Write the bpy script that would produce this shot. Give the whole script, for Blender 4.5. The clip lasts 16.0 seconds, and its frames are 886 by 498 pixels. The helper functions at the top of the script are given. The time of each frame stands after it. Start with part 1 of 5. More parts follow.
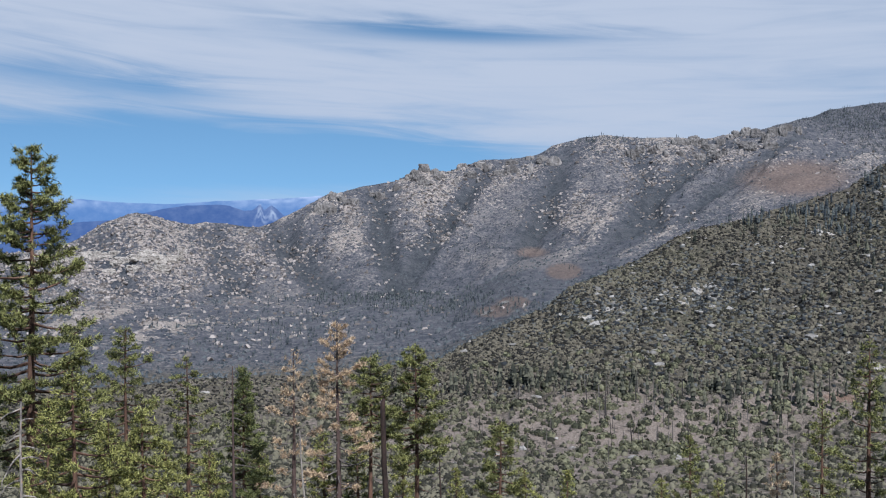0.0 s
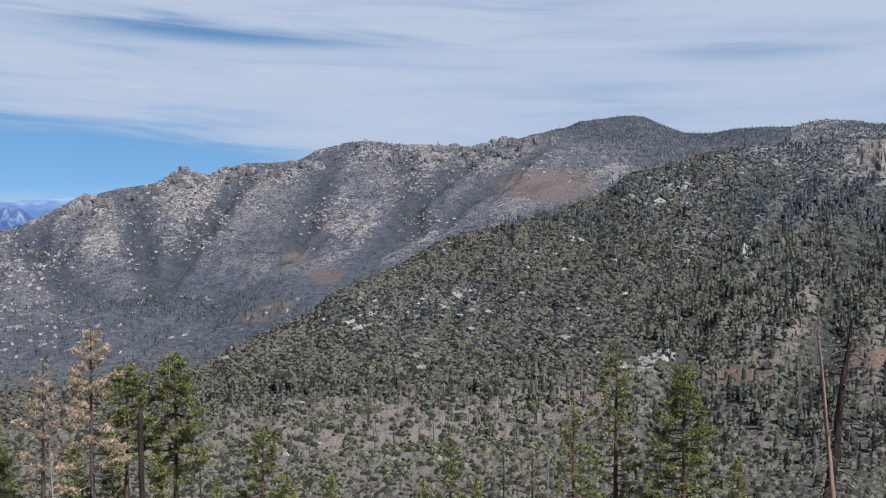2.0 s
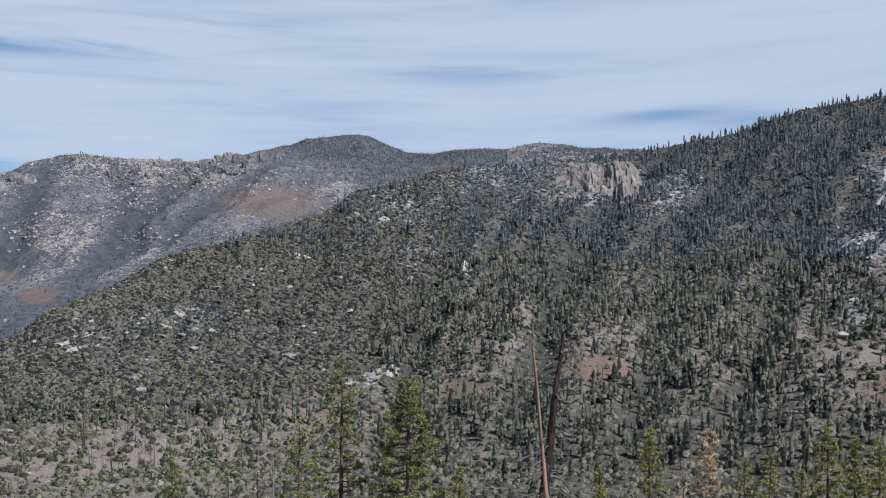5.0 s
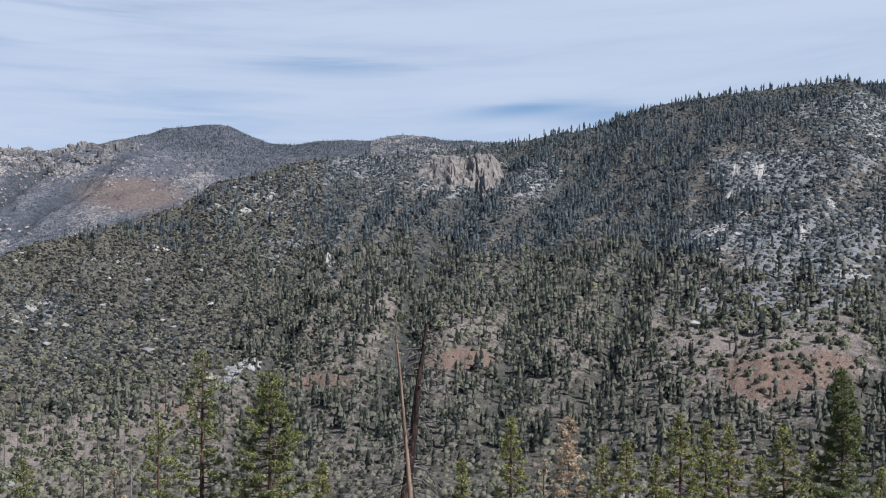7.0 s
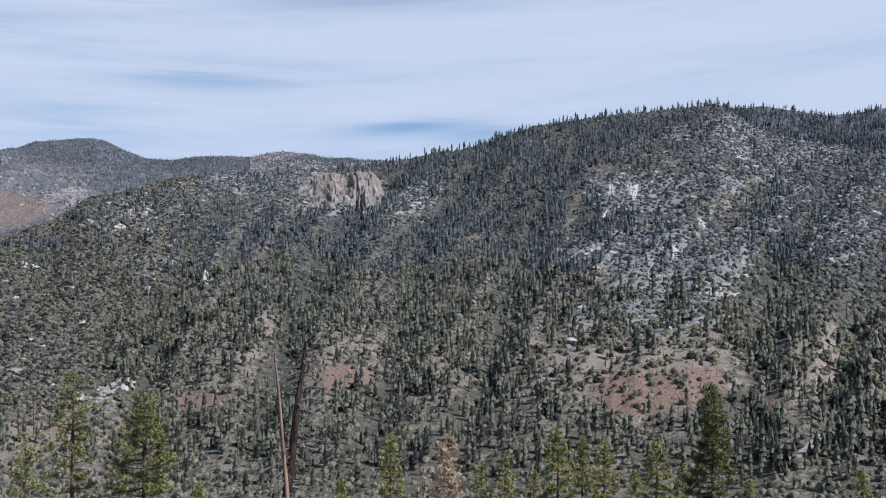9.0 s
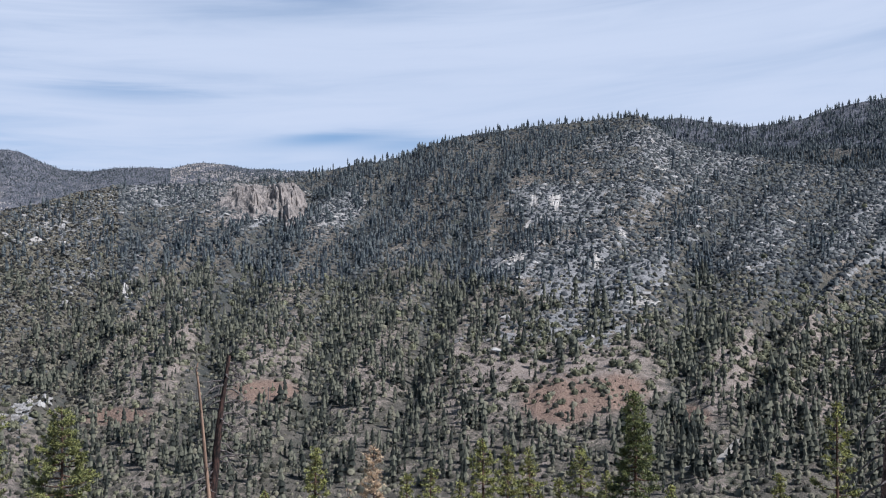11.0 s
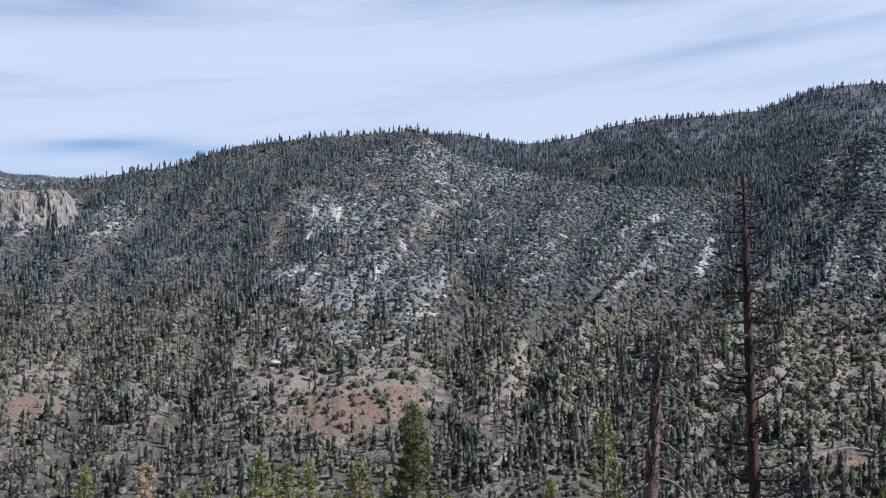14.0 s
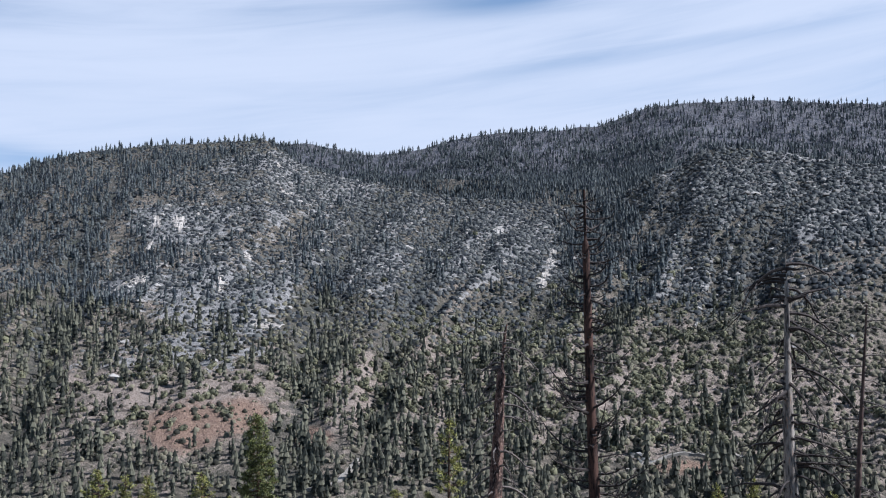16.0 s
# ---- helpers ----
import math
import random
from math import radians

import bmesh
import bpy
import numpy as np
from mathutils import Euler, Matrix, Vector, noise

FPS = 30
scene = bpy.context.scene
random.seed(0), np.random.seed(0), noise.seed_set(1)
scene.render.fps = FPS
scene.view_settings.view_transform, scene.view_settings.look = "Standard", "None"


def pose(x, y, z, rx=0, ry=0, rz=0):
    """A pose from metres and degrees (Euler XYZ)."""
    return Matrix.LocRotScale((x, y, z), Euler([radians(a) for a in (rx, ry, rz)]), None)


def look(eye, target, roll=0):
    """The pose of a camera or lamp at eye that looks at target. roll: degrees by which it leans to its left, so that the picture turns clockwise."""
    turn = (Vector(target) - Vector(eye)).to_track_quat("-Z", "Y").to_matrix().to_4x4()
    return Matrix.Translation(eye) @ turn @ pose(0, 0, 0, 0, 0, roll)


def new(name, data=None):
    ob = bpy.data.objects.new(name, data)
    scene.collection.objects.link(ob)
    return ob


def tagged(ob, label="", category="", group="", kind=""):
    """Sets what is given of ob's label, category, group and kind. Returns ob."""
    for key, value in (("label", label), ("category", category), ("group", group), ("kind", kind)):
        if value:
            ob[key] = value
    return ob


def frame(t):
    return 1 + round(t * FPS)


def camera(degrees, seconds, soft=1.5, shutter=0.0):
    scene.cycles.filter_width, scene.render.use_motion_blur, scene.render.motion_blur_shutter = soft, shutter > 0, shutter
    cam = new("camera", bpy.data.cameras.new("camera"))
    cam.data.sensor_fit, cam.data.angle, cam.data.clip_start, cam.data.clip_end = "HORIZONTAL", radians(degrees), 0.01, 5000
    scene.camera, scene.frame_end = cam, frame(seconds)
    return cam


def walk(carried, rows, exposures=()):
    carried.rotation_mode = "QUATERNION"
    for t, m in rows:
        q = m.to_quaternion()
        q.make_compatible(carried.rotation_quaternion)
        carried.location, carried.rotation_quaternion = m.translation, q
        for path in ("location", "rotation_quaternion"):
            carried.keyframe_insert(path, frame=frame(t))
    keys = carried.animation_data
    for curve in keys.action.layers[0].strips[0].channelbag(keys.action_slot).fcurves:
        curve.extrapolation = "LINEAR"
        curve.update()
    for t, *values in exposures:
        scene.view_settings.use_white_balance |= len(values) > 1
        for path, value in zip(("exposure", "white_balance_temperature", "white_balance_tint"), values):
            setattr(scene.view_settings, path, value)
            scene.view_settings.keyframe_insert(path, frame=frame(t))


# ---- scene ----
cam = camera(42.79, 16.0, soft=1.15)
EYE = 1.65
# seconds, bearing to the right, tilt and roll in degrees, all from one standpoint
TURN = [
    (0.0, -0.00, -1.20, -0.30),
    (0.5, 2.93, -1.03, -0.24),
    (1.0, 6.03, -0.88, -0.15),
    (1.5, 8.96, -0.86, -0.08),
    (2.0, 11.94, -0.99, 0.01),
    (2.5, 15.00, -1.10, 0.06),
    (3.0, 17.53, -1.00, -0.09),
    (3.5, 19.61, -0.75, -0.21),
    (4.0, 21.77, -0.40, -0.14),
    (4.5, 23.86, -0.16, 0.03),
    (6.8, 31.97, -0.47, 0.08),
    (7.0, 32.69, -0.49, 0.09),
    (7.5, 34.69, -0.45, 0.16),
    (8.0, 36.49, -0.25, 0.33),
    (8.5, 37.83, 0.05, 0.38),
    (9.0, 38.74, 0.43, 0.29),
    (11.3, 43.48, 1.06, -0.16),
    (11.5, 44.14, 1.12, -0.16),
    (12.0, 45.93, 1.29, -0.13),
    (12.5, 47.77, 1.49, -0.12),
    (13.0, 49.63, 1.62, -0.09),
    (13.5, 51.64, 1.62, -0.05),
    (14.0, 53.66, 1.58, 0.06),
    (14.5, 55.58, 1.59, 0.09),
    (15.0, 57.47, 1.72, 0.18),
    (15.5, 59.47, 1.97, 0.13),
    (16.0, 61.43, 2.14, 0.02),
]
walk(cam, [(t, pose(0, 0, EYE, 90 + p, 0, -a) @ pose(0, 0, 0, 0, 0, r)) for t, a, p, r in TURN],
     exposures=[(0.0, 0.51, 5270, 12), (4.5, 0.57, 5260, 12), (9.0, 0.74, 5260, 13), (12.5, 0.80, 5240, 14), (16.0, 0.90, 5230, 14)])

# ---- light ----
SUN_BEARING, SUN_HEIGHT = 160.0, 47.0
world = bpy.data.worlds.new("sky")
scene.world = world
world.use_nodes = True


def link_nodes(tree):
    """Short makers of nodes and maths for one node tree."""
    def node(kind, **values):
        n = tree.nodes.new(kind)
        for key, value in values.items():
            n.inputs[key].default_value = value
        return n

    def wire(a, b):
        tree.links.new(a, b)

    def calc(op, a, b=None, clamp=False):
        n = tree.nodes.new("ShaderNodeMath")
        n.operation, n.use_clamp = op, clamp
        for i, v in enumerate((a, b)):
            if v is None:
                continue
            if isinstance(v, (int, float)):
                n.inputs[i].default_value = v
            else:
                wire(v, n.inputs[i])
        return n.outputs[0]

    def ramp(value, lo, hi, a=0.0, b=1.0):
        n = tree.nodes.new("ShaderNodeMapRange")
        n.interpolation_type = "SMOOTHSTEP"
        wire(value, n.inputs[0])
        for i, v in zip((1, 2, 3, 4), (lo, hi, a, b)):
            n.inputs[i].default_value = v
        return n.outputs[0]

    def mixed(fac, a, b):
        n = tree.nodes.new("ShaderNodeMix")
        n.data_type = "RGBA"
        for i, v in ((0, fac), (6, a), (7, b)):
            if isinstance(v, (int, float)):
                n.inputs[i].default_value = v
            elif isinstance(v, tuple):
                n.inputs[i].default_value = (*v[:3], 1)
            else:
                wire(v, n.inputs[i])
        return n.outputs[2]

    return node, wire, calc, ramp, mixed


def build_sky():
    tree = world.node_tree
    tree.nodes.clear()
    node, wire, calc, ramp, mixed = link_nodes(tree)
    sky = node("ShaderNodeTexSky")
    sky.sky_type, sky.sun_disc = "NISHITA", False
    sky.sun_elevation, sky.sun_rotation = radians(SUN_HEIGHT), radians(SUN_BEARING)
    sky.altitude, sky.air_density, sky.dust_density, sky.ozone_density = 1700, 1.0, 0.6, 2.0
    way = node("ShaderNodeTexCoord").outputs["Generated"]
    split = node("ShaderNodeSeparateXYZ")
    wire(way, split.inputs[0])
    x, y, z = split.outputs
    bearing = calc("MULTIPLY", calc("ARCTAN2", x, y), 57.2958)
    height = calc("MULTIPLY", calc("ARCSINE", z), 57.2958)
    # thin clear mountain air: the blue stays deep low down
    lifted = node("ShaderNodeCombineXYZ")
    wire(x, lifted.inputs[0])
    wire(y, lifted.inputs[1])
    wire(calc("ADD", calc("MULTIPLY", z, 1.1), 0.17), lifted.inputs[2])
    wire(lifted.outputs[0], sky.inputs["Vector"])
    # high cirrus sheet, combed into long low streaks
    swing = calc("SUBTRACT", bearing, 20.0)
    comb = calc("SUBTRACT", height, calc("MULTIPLY", calc("MULTIPLY", swing, swing), 0.0014))
    flat = node("ShaderNodeCombineXYZ")
    wire(bearing, flat.inputs[0])
    wire(comb, flat.inputs[1])
    turned = node("ShaderNodeMapping", Scale=(0.035, 0.30, 1))
    wire(flat.outputs[0], turned.inputs[0])
    broad = node("ShaderNodeTexNoise", Scale=1.0, Detail=4.0, Roughness=0.5, Distortion=0.7)
    wire(turned.outputs[0], broad.inputs["Vector"])
    fine_map = node("ShaderNodeMapping", Scale=(0.09, 1.1, 1), Rotation=(0, 0, radians(1.5)))
    wire(flat.outputs[0], fine_map.inputs[0])
    fine = node("ShaderNodeTexNoise", Scale=1.0, Detail=6.0, Roughness=0.6, Distortion=0.9)
    wire(fine_map.outputs[0], fine.inputs["Vector"])
    cover = calc("ADD", calc("MULTIPLY", broad.outputs["Fac"], ramp(bearing, 8.0, 40.0, 0.62, 0.42)), calc("MULTIPLY", fine.outputs["Fac"], ramp(bearing, 8.0, 40.0, 0.54, 0.24)))
    cover = calc("ADD", cover, ramp(bearing, 8.0, 40.0, 0.0, 0.22))
    # clear openings in the sheet: bearing, height, half widths, depth, slant
    fray = calc("SUBTRACT", fine.outputs["Fac"], 0.5)
    sway = calc("SUBTRACT", broad.outputs["Fac"], 0.5)
    for b, h, wb, wh, depth, slant in CLEAR:
        db = calc("ADD", calc("SUBTRACT", bearing, b), calc("MULTIPLY", fray, min(0.7 * wb, 3.0)))
        dh = calc("SUBTRACT", calc("SUBTRACT", height, h), calc("MULTIPLY", db, slant))
        dh = calc("ADD", dh, calc("ADD", calc("MULTIPLY", fray, min(1.8 * wh, 1.1)), calc("MULTIPLY", sway, min(1.2 * wh, 0.8))))
        q = calc("ADD", calc("POWER", calc("ABSOLUTE", calc("DIVIDE", db, wb)), 2.0),
                 calc("POWER", calc("ABSOLUTE", calc("DIVIDE", dh, wh)), 2.0))
        cover = calc("SUBTRACT", cover, calc("MULTIPLY", calc("EXPONENT", calc("MULTIPLY", q, -1.0)), depth))
    # sheet thinned to clear blue behind and overhead, unseen, for bluer, darker fill light
    away = calc("SUBTRACT", 1.0, calc("COSINE", calc("MULTIPLY", calc("SUBTRACT", bearing, 30.0), 0.0174533)))
    cover = calc("SUBTRACT", cover, calc("MULTIPLY", ramp(away, 0.55, 1.5), 0.40))
    cover = calc("SUBTRACT", cover, calc("MULTIPLY", ramp(height, 22.0, 50.0), 0.28))
    fac = ramp(cover, 0.06, 0.66, 0.0, 0.95)
    base = node("ShaderNodeMix")
    base.data_type, base.blend_type = "RGBA", "MULTIPLY"
    base.inputs[0].default_value = 1.0
    wire(sky.outputs[0], base.inputs[6])
    base.inputs[7].default_value = (*SKY_TINT, 1)
    colour = mixed(fac, base.outputs[2], CLOUD)
    back = node("ShaderNodeBackground", Strength=0.06)
    wire(colour, back.inputs[0])
    out = node("ShaderNodeOutputWorld")
    wire(back.outputs[0], out.inputs[0])


SKY_TINT = (1.42, 1.50, 1.24)
CLOUD = (6.85, 6.86, 6.84)
CLEAR = [(36, 13.6, 7, 1.8, 0.18, 0.0), (-17, 3.3, 13, 2.3, 0.72, -0.02), (-3, 3.5, 8, 1.4, 0.58, -0.05), (1, 9.6, 8.5, 0.55, 0.42, -0.035),
         (-13, 6.75, 3.5, 0.5, 0.22, 0.0), (-18, 7.4, 6, 0.8, 0.26, -0.03), (26, 8.6, 4.0, 0.5, 0.14, -0.04), (37, 6.6, 3.2, 0.45, 0.28, 0.1),
         (64, 14.3, 4, 0.6, 0.22, 0.05), (70, 11.6, 7, 0.5, 0.11, 0.12), (80, 12.9, 5, 0.6, 0.12, 0.12), (41, 6.2, 3, 0.6, 0.2, 0.08)]
build_sky()
sun_data = bpy.data.lights.new("sun", "SUN")
sun_data.energy, sun_data.angle, sun_data.color = 4.7, radians(0.5), (1.0, 0.94, 0.84)
sun = new("sun", sun_data)
_b, _h = radians(SUN_BEARING), radians(SUN_HEIGHT)
sun.matrix_basis = look((math.sin(_b) * math.cos(_h) * 300, math.cos(_b) * math.cos(_h) * 300, math.sin(_h) * 300), (0, 0, 0))


# ---- materials ----
def material(name, rough=0.9, metal=0.0):
    m = bpy.data.materials.new(name)
    m.use_nodes = True
    tools = link_nodes(m.node_tree)
    shader = m.node_tree.nodes["Principled BSDF"]
    shader.inputs["Roughness"].default_value, shader.inputs["Metallic"].default_value = rough, metal
    shader.inputs["Specular IOR Level"].default_value = 0.25
    return m, shader, tools


def bumped(tools, shader, height, distance, strength=0.6):
    node, wire = tools[:2]
    b = node("ShaderNodeBump", Strength=strength, Distance=distance)
    wire(height, b.inputs["Height"])
    wire(b.outputs[0], shader.inputs["Normal"])


def mottled(name, dark, light, scale, rough=0.9, bump=0.0, detail=6.0, island=0.0, stretch=(1, 1, 1), third=None, spread=(0.35, 0.65), glow=0.0, broad=0.0):
    """A surface whose colour wanders between two tones at two scales, with relief and, for crowds, a tone for each piece."""
    m, shader, tools = material(name, rough)
    node, wire, calc, ramp, mixed = tools
    place = node("ShaderNodeTexCoord").outputs["Object"]
    mapped = node("ShaderNodeMapping", Scale=stretch)
    wire(place, mapped.inputs[0])
    big = node("ShaderNodeTexNoise", Scale=scale, Detail=detail, Roughness=0.6)
    small = node("ShaderNodeTexNoise", Scale=scale * 6.3, Detail=4.0, Roughness=0.65)
    wire(mapped.outputs[0], big.inputs["Vector"])
    wire(mapped.outputs[0], small.inputs["Vector"])
    v = calc("ADD", calc("MULTIPLY", big.outputs["Fac"], 0.55), calc("MULTIPLY", small.outputs["Fac"], 0.45))
    if broad:
        stand = node("ShaderNodeTexNoise", Scale=0.009, Detail=4.0, Roughness=0.65)
        wire(mapped.outputs[0], stand.inputs["Vector"])
        v = calc("ADD", v, calc("MULTIPLY", calc("SUBTRACT", stand.outputs["Fac"], 0.5), broad))
    if island:
        r = node("ShaderNodeNewGeometry").outputs["Random Per Island"]
        v = calc("ADD", v, calc("MULTIPLY", calc("SUBTRACT", r, 0.5), island))
    colour = mixed(ramp(v, *spread), dark, light)
    if third:
        colour = mixed(ramp(small.outputs["Fac"], 0.58, 0.7), colour, third)
    wire(colour, shader.inputs["Base Color"])
    if bump:
        bumped(tools, shader, v, bump)
    if glow:
        # thin leaves let some of the sun through
        leaf = node("ShaderNodeBsdfTranslucent")
        wire(colour, leaf.inputs[0])
        both = node("ShaderNodeMixShader", Fac=glow)
        wire(shader.outputs[0], both.inputs[1])
        wire(leaf.outputs[0], both.inputs[2])
        wire(both.outputs[0], m.node_tree.nodes["Material Output"].inputs[0])
    return m


def ground_material():
    """Chaparral slopes: litter and low brush, bare soil, and weathered granite where the land carries it."""
    m, shader, tools = material("mountain_ground", 0.95)
    node, wire, calc, ramp, mixed = tools
    place = node("ShaderNodeTexCoord").outputs["Object"]

    def grain(scale, detail=4.0, rough=0.6, stretch=None):
        n = node("ShaderNodeTexNoise", Scale=scale, Detail=detail, Roughness=rough)
        if stretch:
            k = node("ShaderNodeMapping", Scale=stretch)
            wire(place, k.inputs[0])
            wire(k.outputs[0], n.inputs["Vector"])
        else:
            wire(place, n.inputs["Vector"])
        return n.outputs["Fac"]

    def zone(name):
        n = tools[0]("ShaderNodeAttribute")
        n.attribute_name = name
        return n.outputs["Fac"]

    mid, small, tiny = grain(0.02, 5.0), grain(0.13, 5.0, 0.7), grain(0.6, 3.0)
    fleck = grain(0.034, 6.0, 0.66)
    chips = grain(0.062, 6.0, 0.7)
    far = zone("far_haze")
    # near slopes: sandy soil and dry litter with low herbs; far slopes: close brush, its grey-blue standing for haze
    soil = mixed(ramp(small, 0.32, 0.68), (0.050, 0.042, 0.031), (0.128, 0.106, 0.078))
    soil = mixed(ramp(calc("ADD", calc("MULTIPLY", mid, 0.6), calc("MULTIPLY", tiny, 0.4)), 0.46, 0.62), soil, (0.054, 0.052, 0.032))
    hazed_brush = mixed(ramp(calc("ADD", calc("MULTIPLY", small, 0.55), calc("MULTIPLY", fleck, 0.45)), 0.38, 0.62), (0.038, 0.041, 0.051), (0.130, 0.121, 0.122))
    low = mixed(far, soil, hazed_brush)
    # dark gully brush, also standing for shade the frontal sun leaves out
    low = mixed(calc("MULTIPLY", zone("shade_thicket"), 0.5), low, (0.026, 0.031, 0.032))
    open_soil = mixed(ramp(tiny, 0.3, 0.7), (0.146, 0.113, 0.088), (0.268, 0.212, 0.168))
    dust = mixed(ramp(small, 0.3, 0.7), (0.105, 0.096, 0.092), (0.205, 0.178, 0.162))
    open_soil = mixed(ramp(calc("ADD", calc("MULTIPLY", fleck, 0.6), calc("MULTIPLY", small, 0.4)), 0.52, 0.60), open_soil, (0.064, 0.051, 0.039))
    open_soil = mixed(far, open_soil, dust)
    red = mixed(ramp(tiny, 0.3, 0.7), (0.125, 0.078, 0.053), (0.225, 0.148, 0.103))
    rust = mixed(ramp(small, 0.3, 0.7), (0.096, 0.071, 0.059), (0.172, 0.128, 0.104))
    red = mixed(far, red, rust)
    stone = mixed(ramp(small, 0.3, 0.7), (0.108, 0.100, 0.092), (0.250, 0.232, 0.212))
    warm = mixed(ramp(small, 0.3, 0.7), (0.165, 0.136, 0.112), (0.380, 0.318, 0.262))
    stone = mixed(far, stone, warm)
    stone = mixed(ramp(tiny, 0.58, 0.74), stone, (0.120, 0.115, 0.108))
    spread = calc("ADD", calc("ADD", calc("MULTIPLY", small, 0.6), calc("MULTIPLY", mid, 0.4)), zone("bare"))
    colour = mixed(ramp(spread, 0.46, 0.60), low, open_soil)
    colour = mixed(ramp(calc("ADD", calc("MULTIPLY", small, 0.45), zone("red_soil")), 0.45, 0.75), colour, red)
    blended = calc("ADD", calc("MULTIPLY", fleck, calc("SUBTRACT", 1.0, calc("MULTIPLY", far, 0.65))), calc("MULTIPLY", chips, calc("MULTIPLY", far, 0.65)))
    patch = calc("ADD", calc("MULTIPLY", calc("ADD", calc("MULTIPLY", blended, 0.7), calc("MULTIPLY", small, 0.3)), 0.75), calc("MULTIPLY", zone("granite"), 0.95))
    colour = mixed(ramp(patch, 0.56, 0.60), colour, stone)
    wire(colour, shader.inputs["Base Color"])
    bumped(tools, shader, calc("ADD", calc("ADD", small, calc("MULTIPLY", tiny, 0.4)), calc("MULTIPLY", calc("MULTIPLY", fleck, far), 2.5)), 4.5, 0.9)
    return m


GROUND = ground_material()
GRANITE = mottled("granite", (0.140, 0.125, 0.108), (0.330, 0.297, 0.258), 0.05, bump=1.5, island=0.25, stretch=(1, 1, 0.5), third=(0.105, 0.101, 0.097))
CLIFF = mottled("cliff_granite", (0.062, 0.053, 0.047), (0.272, 0.224, 0.184), 0.05, bump=4.0, stretch=(1, 1, 0.5), third=(0.100, 0.092, 0.088))
PALE_GRANITE = mottled("pale_granite", (0.180, 0.155, 0.130), (0.410, 0.362, 0.305), 0.06, bump=1.5, stretch=(1, 1, 0.5), third=(0.105, 0.095, 0.086))
RIDGE_STONE = mottled("pale_ridge_granite", (0.130, 0.109, 0.094), (0.330, 0.280, 0.240), 0.06, bump=2.0, island=0.6, third=(0.100, 0.091, 0.085))
CRAG = mottled("crag_granite", (0.095, 0.084, 0.076), (0.310, 0.276, 0.244), 0.03, bump=3.0, island=0.2, stretch=(1, 1, 0.25), third=(0.080, 0.076, 0.073))
FAR_PINE = mottled("far_conifer_foliage", (0.024, 0.025, 0.018), (0.112, 0.105, 0.070), 0.12, island=0.7, bump=0.8, broad=0.5)
# far and high conifers, cooled in colour to stand for haze
HAZED_CONIFER = mottled("haze_blue_conifer_foliage", (0.027, 0.032, 0.036), (0.088, 0.093, 0.085), 0.12, island=0.7, bump=0.8, broad=0.5)
# the grey-blue cast is distance haze put into the leaf colour
RIDGE_BRUSH = mottled("hazed_brush_foliage", (0.032, 0.037, 0.041), (0.088, 0.094, 0.094), 0.3, island=0.7)
# shrubs dark by nature; their cool cast is put in for haze
ROCK_BRUSH = mottled("dark_manzanita_foliage", (0.020, 0.022, 0.024), (0.086, 0.085, 0.076), 0.7, island=0.8, broad=0.5)
FAR_BRUSH = mottled("chaparral_foliage", (0.024, 0.022, 0.014), (0.136, 0.120, 0.078), 0.12, island=0.9, broad=0.5)
SLOPE_BRUSH = mottled("olive_brown_brush_foliage", (0.015, 0.013, 0.010), (0.128, 0.109, 0.075), 0.3, island=0.95, broad=0.5)
FAR_OAK = mottled("oak_foliage", (0.042, 0.042, 0.024), (0.165, 0.154, 0.088), 0.10, island=0.35, broad=0.5)
FAR_DEAD = mottled("burnt_pole_wood", (0.036, 0.031, 0.028), (0.124, 0.106, 0.091), 0.5, island=0.6)
DIRT_ROAD = mottled("pale_dirt_road", (0.175, 0.153, 0.124), (0.263, 0.234, 0.197), 0.3, bump=0.1)
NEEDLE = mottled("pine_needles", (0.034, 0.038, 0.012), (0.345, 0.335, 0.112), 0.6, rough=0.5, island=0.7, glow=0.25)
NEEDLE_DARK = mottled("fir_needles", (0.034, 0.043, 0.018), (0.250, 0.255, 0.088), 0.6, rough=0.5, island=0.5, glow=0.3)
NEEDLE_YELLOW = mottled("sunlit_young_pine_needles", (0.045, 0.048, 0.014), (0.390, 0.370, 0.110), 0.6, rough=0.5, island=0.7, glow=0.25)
NEEDLE_DEAD = mottled("dry_orange_needles", (0.250, 0.172, 0.108), (0.680, 0.505, 0.310), 0.6, rough=0.8, island=0.6, glow=0.28)
BARK = mottled("ponderosa_bark", (0.029, 0.018, 0.012), (0.153, 0.084, 0.053), 1.4, bump=0.06, stretch=(1, 1, 0.22))
FLAKED = mottled("flaking_dead_bark", (0.020, 0.013, 0.011), (0.165, 0.096, 0.070), 2.4, spread=(0.42, 0.58), bump=0.10, stretch=(1, 1, 0.35), third=(0.330, 0.270, 0.220))
RED_CHAR = mottled("scorched_red_bark", (0.010, 0.007, 0.006), (0.080, 0.042, 0.029), 1.5, spread=(0.42, 0.58), bump=0.08, stretch=(1, 1, 0.22))
BARK_RED = mottled("dead_pine_bark", (0.026, 0.018, 0.015), (0.115, 0.075, 0.060), 1.4, bump=0.06, stretch=(1, 1, 0.22))
CHAR = mottled("charred_bark", (0.012, 0.009, 0.007), (0.051, 0.031, 0.023), 1.6, bump=0.06, stretch=(1, 1, 0.25))
# orange wood patches, made stronger to stand in for the sunlit edge
SILVER = mottled("weathered_bare_wood", (0.055, 0.047, 0.041), (0.310, 0.266, 0.220), 1.7, spread=(0.41, 0.59), bump=0.06, stretch=(1, 1, 0.18), third=(0.290, 0.165, 0.090))
